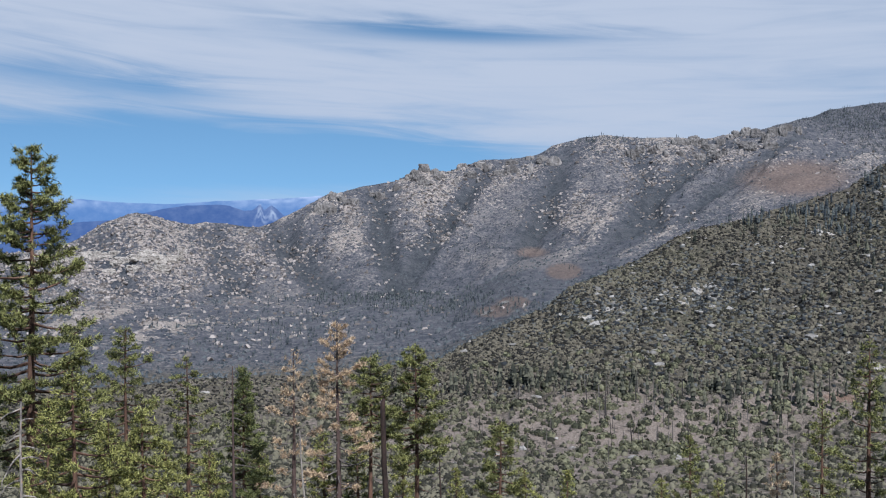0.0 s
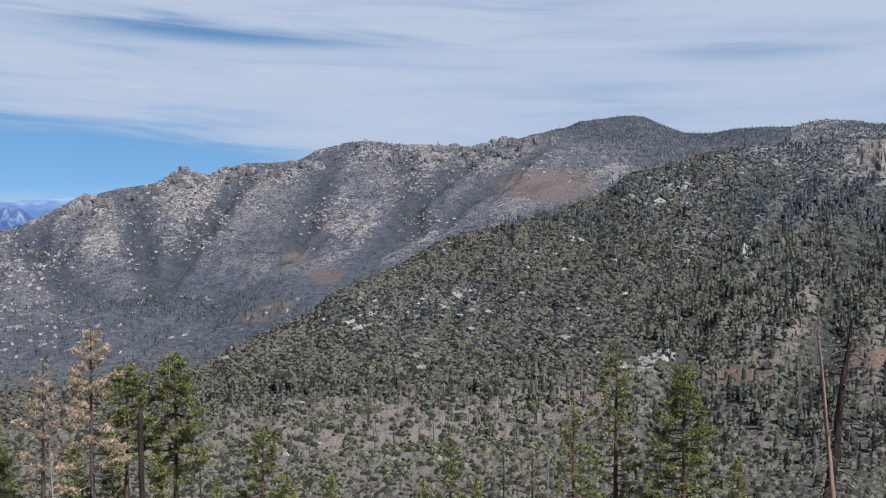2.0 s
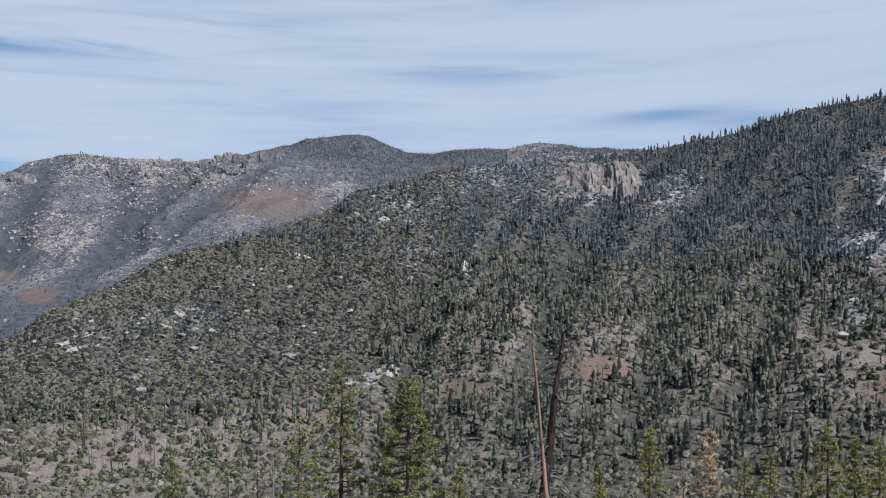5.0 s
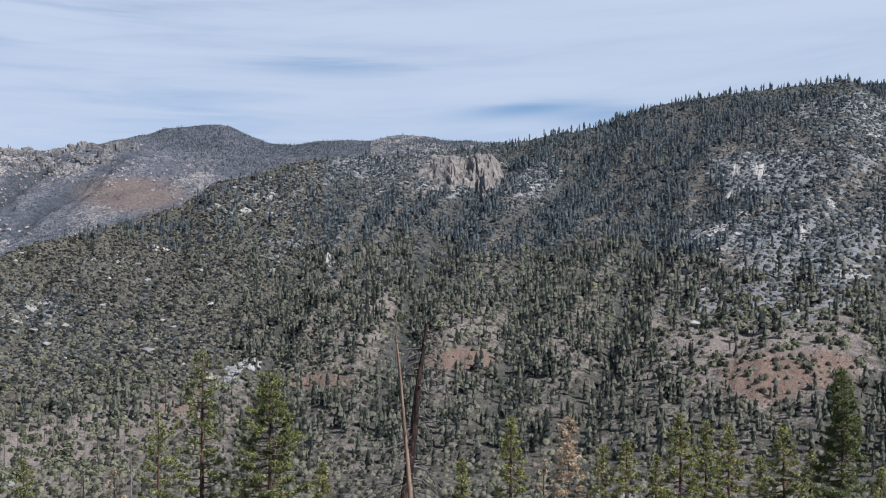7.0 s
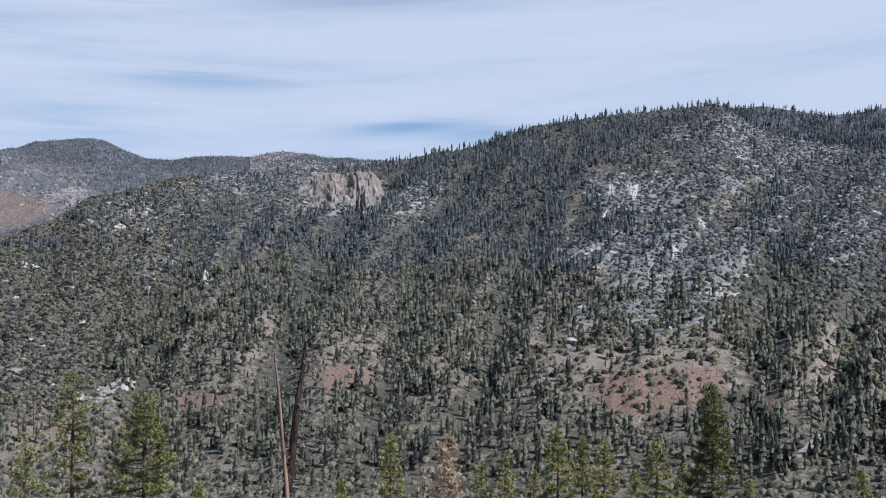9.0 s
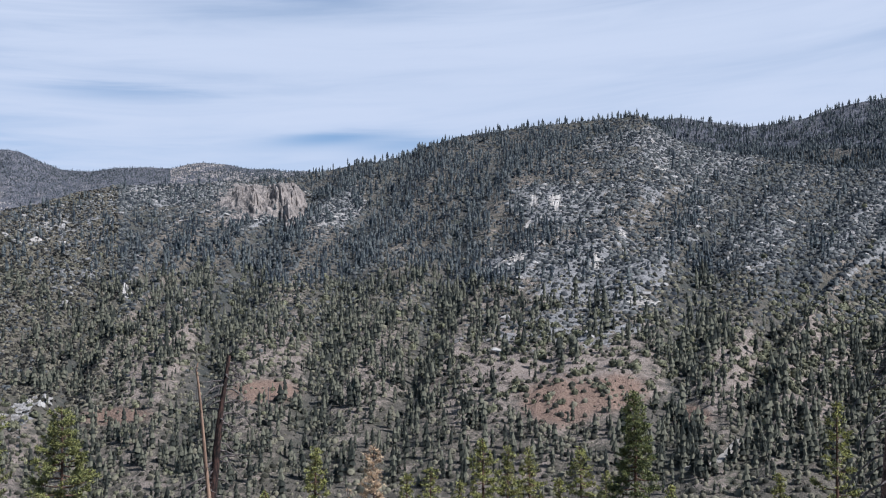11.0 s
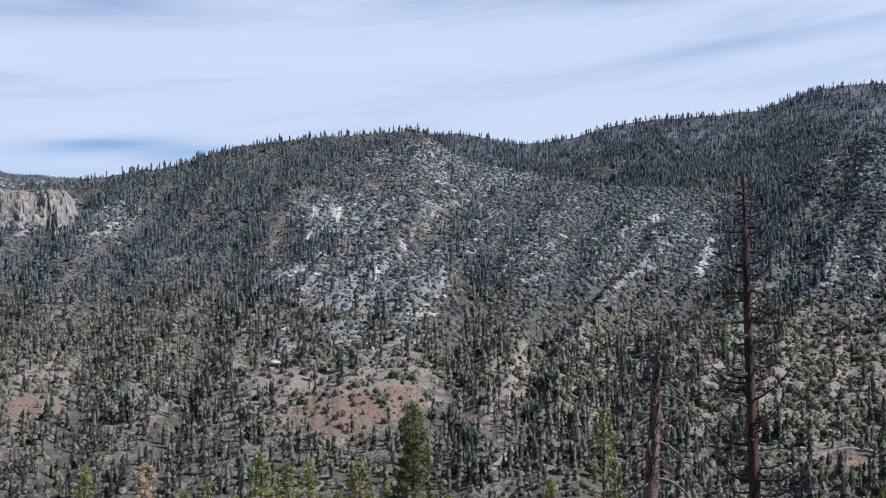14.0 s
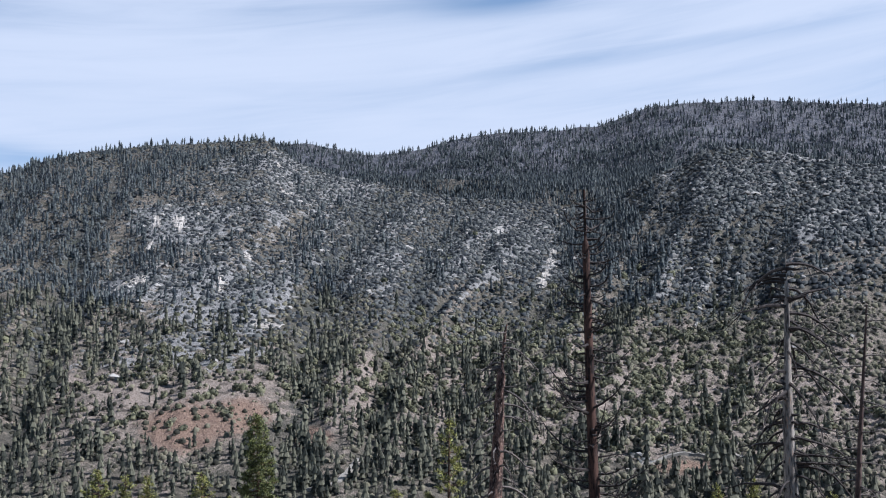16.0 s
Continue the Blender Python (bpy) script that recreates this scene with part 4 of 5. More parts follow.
pole, pole_f = pole_template()
spots = scatter(rng, 9000, -5, 92, 3, 6, lambda a, e, q: np.clip(blobs([(9, -8.6, 8, 0.45, 1.0), (12, -9.9, 8, 1.2, 0.9), (26, -6.5, 5, 0.6, 0.3), (62, -6, 6, 1.5, 0.2)], a, e), 0, 1))
crowd("burnt_pole_stand", spots, rng.uniform(8, 20, len(spots)), pole, pole_f, rng, FAR_DEAD, 0.002, "grey and black burnt tree poles in the valley", "dead trees", 0.4, 0.03)

slab = ball.copy()
slab[:, 2] = slab[:, 2] * 0.55 + 0.15


def stones_near(a, e, q):
    return np.clip(blobs(STONY, a, e) * 1.8 * patchy(a, e, 2.6, 11.0), 0, 1)


def stones_far(a, e, q):
    return np.clip((blobs(STONY, a, e) - 0.9 * blobs(SHADY, a, e)) * 2.9 * np.clip(patchy(a, e, 4.0, 11.0) * 2.2 - 0.55, 0, 1) * np.interp(e, [-4, -2], [0.3, 1]) + 0.002, 0, 1)


spots = scatter(rng, 26000, -25, 92, 3, 6, stones_near)
crowd("granite_boulders", spots, rng.uniform(1.1, 2.3, len(spots)) ** 2.1, slab, ball_f, rng, GRANITE, 0.16, "pale grey granite boulders and slabs among the brush", "boulders", 0.4, 0.25)
spots = np.concatenate([scatter(rng, 16000, -25, 22, 8, 10, stones_far), scatter(rng, 34000, -25, 22, 10, 12, stones_far)])
crowd("ridge_boulders", spots, rng.uniform(1.1, 2.35, len(spots)) ** 2.0, mound * np.array([1, 1, 1.0]), mound_f, rng, RIDGE_STONE, 0.24, "weathered granite outcrops on the far ridge", "boulders", 0.4, 0.25)


# ---- granite cliffs and towers ----
def crag(name, label, mat, lumps, seed, rough=1.0):
    """Broken granite of several joined lumps: (bearing, elevation of the middle, half width, half height, half depth in metres)."""
    rng = np.random.RandomState(seed)
    bm = bmesh.new()
    for a, e, w, h, d in lumps:
        hit = sight(a, e, 900)
        made = bmesh.ops.create_icosphere(bm, subdivisions=4 if w > 12 else 3, radius=1.0)["verts"]
        off = Vector(rng.uniform(-50, 50, 3))
        b = math.radians(a)
        for v in made:
            p = v.co.copy()
            box = max(abs(p.x), abs(p.y), abs(p.z))
            p = p * (0.55 + 0.45 / box)
            joint = abs(noise.noise(Vector((p.x * 3.6, p.y * 3.6, p.z * 0.9)) + off))
            crack = abs(noise.noise(Vector((p.x * 8, p.y * 8, p.z * 2.2)) + off))
            p *= 0.86 + rough * (0.50 * min(joint, 0.35) + 0.30 * min(crack, 0.3) - 0.06 + 0.22 * noise.noise(p * 1.3 + off))
            lx, ly, lz = p.x * w, p.y * d, p.z * h
            v.co = hit + Vector((lx * math.cos(b) + ly * math.sin(b), -lx * math.sin(b) + ly * math.cos(b), lz))
    me = bpy.data.meshes.new(name)
    bm.to_mesh(me)
    bm.free()
    me.materials.append(mat)
    tagged(new(name, me), label, "rock outcrop")


for towers in ([(12.5, 4.0, 20, 24, 14), (12.95, 3.9, 16, 20, 12), (12.1, 3.95, 16, 18, 12)], [(15.0, 4.3, 20, 28, 15), (15.45, 4.3, 16, 24, 12), (14.5, 4.25, 14, 20, 14)],
               [(16.3, 4.3, 20, 22, 16), (16.9, 4.55, 20, 16, 14), (13.8, 3.9, 16, 20, 14)], [(-0.95, 2.75, 20, 24, 16), (-1.4, 2.55, 16, 18, 14), (-0.4, 2.6, 16, 16, 14)],
               [(-5.55, 1.3, 14, 26, 12), (-5.2, 1.35, 12, 22, 12), (-5.9, 1.0, 12, 14, 12)], [(1.0, 2.9, 18, 14, 12), (1.9, 3.0, 22, 12, 12)], [(3.5, 3.1, 22, 12, 14), (4.4, 3.3, 16, 10, 12)]):
    for lump in towers:
        crag("rock_tower", "weathered brown-grey granite tower on the ridge crest", CRAG, [lump], int(100 + lump[0] * 10))
crest_rng = np.random.RandomState(77)
for lo, hi, count in ((9.3, 17.3, 24), (-6.2, 3.0, 16), (3.0, 5.4, 5)):
    for a in np.linspace(lo, hi, count):
        a = float(a + crest_rng.uniform(-0.25, 0.25))
        e = float(read(RIDGE, a, 2)) - crest_rng.uniform(0.2, 1.0)
        w, h = crest_rng.uniform(7, 26), crest_rng.uniform(9, 26)
        crag("rock_tower", "weathered brown-grey granite tower on the ridge crest", CRAG, [(a, e, w, h, 12)], int(900 + a * 31), 1.6)
bluff_rng = np.random.RandomState(31)
for k in range(20):
    a = float(-19.2 + 6.4 * (k + bluff_rng.rand()) / 20)
    e = float(-1.25 - 0.045 * abs(a + 15) - bluff_rng.uniform(0, 0.5) - (0.6 if k % 4 == 0 else 0))
    crag("granite_bluff", "pale granite bluff on the low knoll", PALE_GRANITE, [(a, e, float(bluff_rng.uniform(14, 28)), float(bluff_rng.uniform(9, 17)), 16)], 700 + k, 1.5)


def slab_rock(a, e, w, h, d, seed, thick=2.6, mat=GRANITE):
    """A bare sheet of granite that follows the slope, broken by joints."""
    rng = np.random.RandomState(seed)
    p = sight(a, e, 600)
    across = Vector((math.cos(math.radians(a)), -math.sin(math.radians(a)), 0))
    out = Vector((math.sin(math.radians(a)), math.cos(math.radians(a)), 0))
    bm = bmesh.new()
    bmesh.ops.create_icosphere(bm, subdivisions=4 if w > 13 else 3, radius=1.0)
    off = Vector(rng.uniform(-50, 50, 3))
    spots = []
    for v in bm.verts:
        q = v.co.copy()
        q *= 0.74 + 0.55 * noise.noise(q * 1.5 + off) + 0.45 * noise.noise(q * 4.5 + off)
        crack = min(abs(noise.noise(Vector((q.x * 3.5, q.y * 1.2, 0)) + off)) * 5, 1.0)
        s = p + across * q.x * w * 0.85 + out * q.y * h * 2.0
        spots.append((s.x, s.y, q.z * thick * (0.2 + 0.8 * crack) * (0.8 + 0.9 * noise.noise(q * 6 + off)) + 0.5))
    x, y, lift = np.array(spots).T
    z = height(np.degrees(np.arctan2(x, y)), np.hypot(x, y)) + lift
    for v, s in zip(bm.verts, zip(x, y, z)):
        v.co = s
    me = bpy.data.meshes.new("granite_slab")
    bm.to_mesh(me)
    bm.free()
    me.materials.append(mat)
    tagged(new("granite_slab", me), "pale bare granite slab on the brushy slope", "rock outcrop")


for rows in ([(49.2, 3.65, 6, 16, 8)], [(51.6, 1.75, 7, 12, 8)], [(53.7, 4.85, 8, 14, 8)], [(53.1, 6.3, 6, 10, 8)], [(46.9, 2.1, 7, 14, 8)], [(50.3, 0.3, 8, 12, 8)], [(57.2, 5.3, 6, 8, 8)], [(47.2, 3.35, 9, 30, 8)], [(48.25, 3.4, 10, 30, 8)], [(47.4, 1.2, 16, 16, 10)], [(44.9, -0.1, 26, 11, 12)], [(46.3, 0.5, 15, 12, 10)], [(53.3, 4.95, 12, 15, 10)], [(59.0, 2.9, 9, 12, 8)], [(52.6, -1.7, 20, 12, 14)], [(64.3, 3.0, 12, 15, 10)],
             [(66.4, 0.25, 9, 14, 12)], [(66.65, 0.8, 8, 16, 12)], [(66.9, 1.4, 8, 14, 10)], [(67.0, 2.0, 6, 10, 10)], [(63.5, 1.6, 8, 12, 8)], [(2.2, -4.5, 16, 10, 8)], [(3.0, -4.0, 14, 8, 8)], [(27, -1.3, 9, 9, 8)], [(41.9, -12.7, 9, 4, 6)]):
    bare = 44 < rows[0][0] < 54 or 66 < rows[0][0] < 67.5
    slab_rock(*rows[0], int(300 + rows[0][0] * 7), mat=PALE_GRANITE if bare else GRANITE)
# broken outcrops: line from, line to, spread, count, largest half width
slab_rng = np.random.RandomState(64)
for (a0, e0), (a1, e1), loose, count, most in (((21.3, -7.2), (23.0, -6.2), 0.22, 15, 11), ((11.8, -3.9), (13.6, -2.9), 0.15, 9, 12), ((7.2, -4.9), (8.6, -4.2), 0.18, 8, 10),
                                               ((22.3, 1.2), (24.4, 2.3), 0.30, 10, 13), ((27.4, 3.8), (28.8, 3.9), 0.10, 5, 12), ((36.2, 2.1), (37.6, 2.7), 0.15, 6, 10), ((17.0, -1.4), (19.0, -0.4), 0.3, 6, 9)):
    for k in range(count):
        f = (k + slab_rng.rand()) / count
        w = float(slab_rng.uniform(0.35, 1.0) * most)
        slab_rock(float(a0 + (a1 - a0) * f + slab_rng.normal(0, loose)), float(e0 + (e1 - e0) * f + slab_rng.normal(0, loose * 0.7)), w, w * float(slab_rng.uniform(0.4, 0.9)), 8,
                  int(5000 + 131 * k + 17 * a0), mat=PALE_GRANITE if k % 5 == 0 else GRANITE)


def granite_cliff():
    """A steep granite face let into the hillside: rounded buttresses parted by clefts, ledges, and a top that runs back into the hill."""
    az = np.linspace(30.5, 36.0, 210)
    u = np.concatenate([np.linspace(-0.25, 0.0, 12, endpoint=False), np.linspace(0.0, 0.6, 96, endpoint=False), np.linspace(0.6, 1.35, 24)])
    picks = np.linspace(30.5, 36.0, 28)
    low, high = [np.array([math.hypot(*sight(float(a), e, 1200).xy) for a in picks]) for e in (1.9, 3.95)]
    low, high = [np.polyval(np.polyfit(picks, v, 1), az) for v in (low, high)]
    A, U = np.meshgrid(az, u)
    r = low + (high - low) * U
    b = np.radians(A)
    x, y = r * np.sin(b), r * np.cos(b)
    land = height(A.ravel(), r.ravel()).reshape(A.shape)
    warp = A + 0.5 * rough_field(A * 1.3, U * 3.0 + 2, 3)
    buttress = np.abs(2 * wave(warp * 0.8 + 0.5 * U, U * 1.6 + 6) - 1)
    cleft = np.clip(1 - np.abs(wave(warp * 1.5 + 1.4 * U, U * 2.1 + 12) - 0.5) * 16, 0, 1)
    crack = np.clip(1 - np.abs(wave(warp * 4.3 - 2.0 * U, U * 7 + 3) - 0.5) * 9, 0, 1)
    shift = 0.05 - 0.10 * (buttress - 0.5) + 0.016 * cleft + 0.010 * crack + 0.25 * rough_field(A * 1.1, A * 0 + 3.3, 3)
    q = np.clip((U - shift) / 0.62, 0, 1)
    q = q ** 0.8 + 0.05 * np.sin(q * 26 + 14 * rough_field(A * 1.2, U * 3, 3)) * q * (1 - q) * 4
    brow = EYE + high * np.tan(np.radians(4.12 - 0.16 * np.clip(33.6 - A, 0, 3) ** 1.4 - 0.25 * np.clip(A - 34.8, 0, 2) + 0.5 * rough_field(A * 1.6, A * 0 + 8.8, 4, 0.6)))
    foot = EYE + low * np.tan(np.radians(1.9))
    rock = foot + (brow - foot) * (0.9 * q + 0.1 * np.clip(U, 0, 1)) + 22 * rough_field(x / 24, y / 24 + U * 20, 5, 0.66) - 6.0 * cleft - 3.5 * crack
    rock = np.maximum(rock, land + 4 + 16 * rough_field(x / 26 + 9, y / 26, 4, 0.6) + 10 * rough_field(x / 9, y / 9, 3, 0.6))
    edge = np.clip(np.minimum((A - 30.9) / 1.3, (36.0 - A) / 0.9) + 1.3 * rough_field(A * 1.7, U * 4 + 1.7, 4, 0.6), 0, 1)
    edge = edge * np.clip((U - 0.03 - 0.08 * (A - 33) + 0.6 * rough_field(A * 1.4 + 6, U * 2, 4, 0.6)) / 0.22, 0, 1)
    edge = edge * np.clip((1.35 - U) / 0.4, 0, 1) * np.clip((U + 0.25) / 0.2, 0, 1)
    z = (land - 4) * (1 - edge) + np.maximum(rock, land - 4) * edge
    n, m = A.shape
    idx = np.arange(n * m).reshape(n, m)
    faces = np.stack([idx[:-1, :-1], idx[:-1, 1:], idx[1:, 1:], idx[1:, :-1]], -1).reshape(-1, 4)
    tagged(bulk("granite_cliff", np.stack([x, y, z], -1).reshape(-1, 3), faces, CLIFF), "bare tan granite cliff face with dark vertical cracks", "rock outcrop")


granite_cliff()


# ---- dirt road on the valley side ----
def road(points, width):
    line = [sight(a, e, 550) for a, e in points]
    dense = []
    for p, q in zip(line, line[1:]):
        dense += [p.lerp(q, i / 12) for i in range(12)]
    dense.append(line[-1])
    bm = bmesh.new()
    rows = []
    for i, p in enumerate(dense):
        q, o = dense[min(i + 1, len(dense) - 1)], dense[max(i - 1, 0)]
        n = Vector((-(q - o).y, (q - o).x, 0)).normalized()
        top = max(float(height([math.degrees(math.atan2(s.x, s.y))], [math.hypot(s.x, s.y)])[0]) for s in (p + n * width, p, p - n * width)) + 0.7
        rows.append([bm.verts.new((s.x, s.y, z)) for s, z in ((p + n * width, top - 4), (p + n * width * 0.9, top), (p - n * width * 0.9, top), (p - n * width, top - 4))])
    for u, v in zip(rows, rows[1:]):
        for j in range(3):
            bm.faces.new((u[j], u[j + 1], v[j + 1], v[j]))
    me = bpy.data.meshes.new("road")
    bm.to_mesh(me)
    bm.free()
    me.materials.append(DIRT_ROAD)
    tagged(new("road", me), "pale unpaved track cut into the valley side", "dirt road", kind="structure")


road([(54.6, -9.9), (55.3, -9.75), (56.2, -9.5), (56.8, -8.9), (57.2, -8.45)], 2.6)
road([(70.6, -8.85), (71.4, -8.55), (72.5, -8.2), (73.6, -8.1), (74.8, -8.1), (76.2, -8.15)], 2.4)

road([(-13.64, -4.96), (-4.14, -4.03)], 1.3)


# ---- trees near the lookout ----
def tubes(lines, sides):
    """Tapered round rods along polylines: (points, radii) each."""
    verts, faces, base = [], [], 0
    ring = np.arange(sides) * 2 * np.pi / sides
    for pts, rad in lines:
        pts = np.asarray(pts, float)
        d = np.gradient(pts, axis=0)
        d /= np.linalg.norm(d, axis=1, keepdims=True) + 1e-9
        side = np.cross(d, [0.31, 0.17, 0.93] if abs(d[0][2]) < 0.8 else [1.0, 0.2, 0.0])
        side /= np.linalg.norm(side, axis=1, keepdims=True) + 1e-9
        third = np.cross(d, side)
        rad = np.asarray(rad, float)
        if rad.ndim == 1:
            rad = np.repeat(rad[:, None], sides, 1)
        verts.append((pts[:, None] + rad[..., None] * (np.cos(ring)[None, :, None] * side[:, None] + np.sin(ring)[None, :, None] * third[:, None])).reshape(-1, 3))
        i = np.arange(sides)
        for k in range(len(pts) - 1):
            faces.append(np.stack([base + k * sides + i, base + k * sides + (i + 1) % sides, base + (k + 1) * sides + (i + 1) % sides, base + (k + 1) * sides + i], -1))
        base += len(pts) * sides
    return np.concatenate(verts), np.concatenate(faces)


def trunk_line(rng, H, r0, r1, lean, bend=0.12, n=16, sides=10):
    f = np.linspace(0, 1, n)
    x = lean * f * H + bend * (rough_field(f * 3 + rng.rand() * 90, f * 0 + 2.2, 2)) * 4 * f
    y = bend * (rough_field(f * 3 + rng.rand() * 90, f * 0 + 7.7, 2)) * 4 * f
    flare = 1 + 0.5 * np.exp(-f * H / 0.9)
    rad = (r0 * (1 - f) + r1 * f)[:, None] * flare[:, None] * (1 + 0.16 * (rng.rand(n, sides) - 0.5))
    return np.stack([x, y, f * H - 0.5 * (f == 0)], -1), rad


def tufts(rng, centres, outward, length, blades, width):
    """Sprays of needles standing out all round each centre, more of them outwards and upwards."""
    n = len(centres)
    d = rng.normal(0, 1, (n, blades, 3)) * 0.8 + outward[:, None] * 0.45 + np.array([0, 0, 0.40])
    d /= np.linalg.norm(d, axis=2, keepdims=True)
    s = np.cross(d, rng.normal(0, 1, (n, blades, 3)))
    s /= np.linalg.norm(s, axis=2, keepdims=True) + 1e-9
    L = length * rng.uniform(0.6, 1.2, (n, blades, 1))
    c = centres[:, None] + rng.normal(0, 0.05, (n, blades, 3))
    v = np.stack([c - s * width, c + s * width, c + d * L], 2)
    tri = np.arange(n * blades * 3).reshape(-1, 3)
    return v.reshape(-1, 3), tri


def conifer(name, label, a, r, top, wide, start, needles, bark, seed, fill=1.0, lean=0.0, shape="pine", limbs=None, category="pine tree", bare=0.0, girth=1.0):
    """A standing conifer: trunk, limbs and sprays of needles; its tip stands at elevation angle top."""
    rng = np.random.RandomState(seed)
    foot = place(a, r)
    foot.z -= 0.3
    H = EYE + r * math.tan(math.radians(top)) - foot.z
    base = new(name)
    base.empty_display_size = 0.5
    base.matrix_basis = pose(*foot, 0, 0, rng.uniform(0, 360) if not lean else -a)
    pts, rad = trunk_line(rng, H, (0.10 + 0.0115 * H) * girth, 0.03, lean)
    part("trunk", bulk("trunk", *tubes([(pts, rad)], 10), bark, smooth=True, link=False), base)
    rods, centres, outs = [], [], []
    z = H * start
    reach0 = wide * (0.70 if shape == "fir" else 0.84)
    step = (0.17 if shape == "fir" else 0.23) / max(0.35, min(1.3, fill))
    phase = rng.rand() * 6.28
    lumpy = rng.rand() * 50
    while z < H - 0.25:
        f = (z / H - start) / (1 - start)
        if shape == "fir":
            reach = reach0 * (1 - f) ** 0.85 + 0.12
        else:
            reach = reach0 * min(1.0, 0.55 + 1.6 * f) * (1 - f) ** 0.62 + 0.15
        reach *= rng.uniform(0.62, 1.12) * (0.72 + 0.56 * float(wave(np.array(f * 7 + lumpy), np.array(phase))))
        phase += 2.399 + rng.normal(0, 0.35)
        out = np.array([math.cos(phase), math.sin(phase), 0])
        rise = (0.42 * f - 0.16 + rng.normal(0, 0.09)) if shape == "pine" else (0.25 * f - 0.24 + rng.normal(0, 0.06))
        o = np.array([np.interp(z, pts[:, 2], pts[:, 0]), np.interp(z, pts[:, 2], pts[:, 1]), z])
        s = np.linspace(0, 1, 5)[:, None]
        sag = np.array([0, 0, 1]) * (rise * reach * s + (0.16 if shape == "pine" else 0.10) * reach * s ** 2.4 - 0.08 * reach * np.sin(s * 3.0))
        line = o + out * reach * s + sag + rng.normal(0, 0.03 * reach, (5, 3)) * s
        rods.append((line, np.linspace(0.035 + 0.018 * reach, 0.016, 5)))
        if rng.rand() > bare * (1 - f):
            # needles stand in clumps towards the outer half of the limb
            knots_n = max(1, int(reach * 2.0 + rng.rand()))
            m = max(2, int(round(8.0 * fill)))
            t = np.repeat(rng.uniform(0.38, 1.0, knots_n) ** 0.75, m) + rng.normal(0, 0.10 / max(reach, 0.5), knots_n * m)
            side = np.repeat(rng.normal(0, 0.20 * reach, knots_n), m) * (1.1 - 0.5 * t)
            c = o + out * reach * t[:, None] + np.stack([np.interp(t, s[:, 0], sag[:, k]) for k in range(3)], -1)
            across = np.cross(out, [0, 0, 1.0])
            c = c + across * side[:, None] + rng.normal(0, 1, (knots_n * m, 3)) * np.array([0.19, 0.19, 0.11]) + np.array([0, 0, 0.06])
            centres.append(c)
            outs.append(np.broadcast_to(out, c.shape))
        z += step * rng.uniform(0.6, 1.4) * (0.75 if f > 0.7 else 1)
    for k in range(int(4 + 8 * start)):
        zz = H * start * rng.uniform(0.35, 1.0)
        b = rng.rand() * 6.28
        L = rng.uniform(0.4, 1.6)
        o = np.array([np.interp(zz, pts[:, 2], pts[:, 0]), np.interp(zz, pts[:, 2], pts[:, 1]), zz])
        rods.append((o + np.linspace(0, 1, 4)[:, None] * np.array([math.cos(b) * L, math.sin(b) * L, -0.25 * L]) + rng.normal(0, 0.04, (4, 3)), np.linspace(0.05, 0.018, 4)))
    part("branchwork", bulk("branchwork", *tubes(rods, 4), limbs or bark, link=False), base)["kind"] = "stuff"
    c, o = np.concatenate(centres), np.concatenate(outs)
    size = 0.36 if shape == "pine" else 0.30
    part("crown", bulk("crown", *tufts(rng, c, o, size, 12, 0.034), needles, link=False), base)["kind"] = "stuff"
    tagged(base, label, category, group="conifers below the lookout")


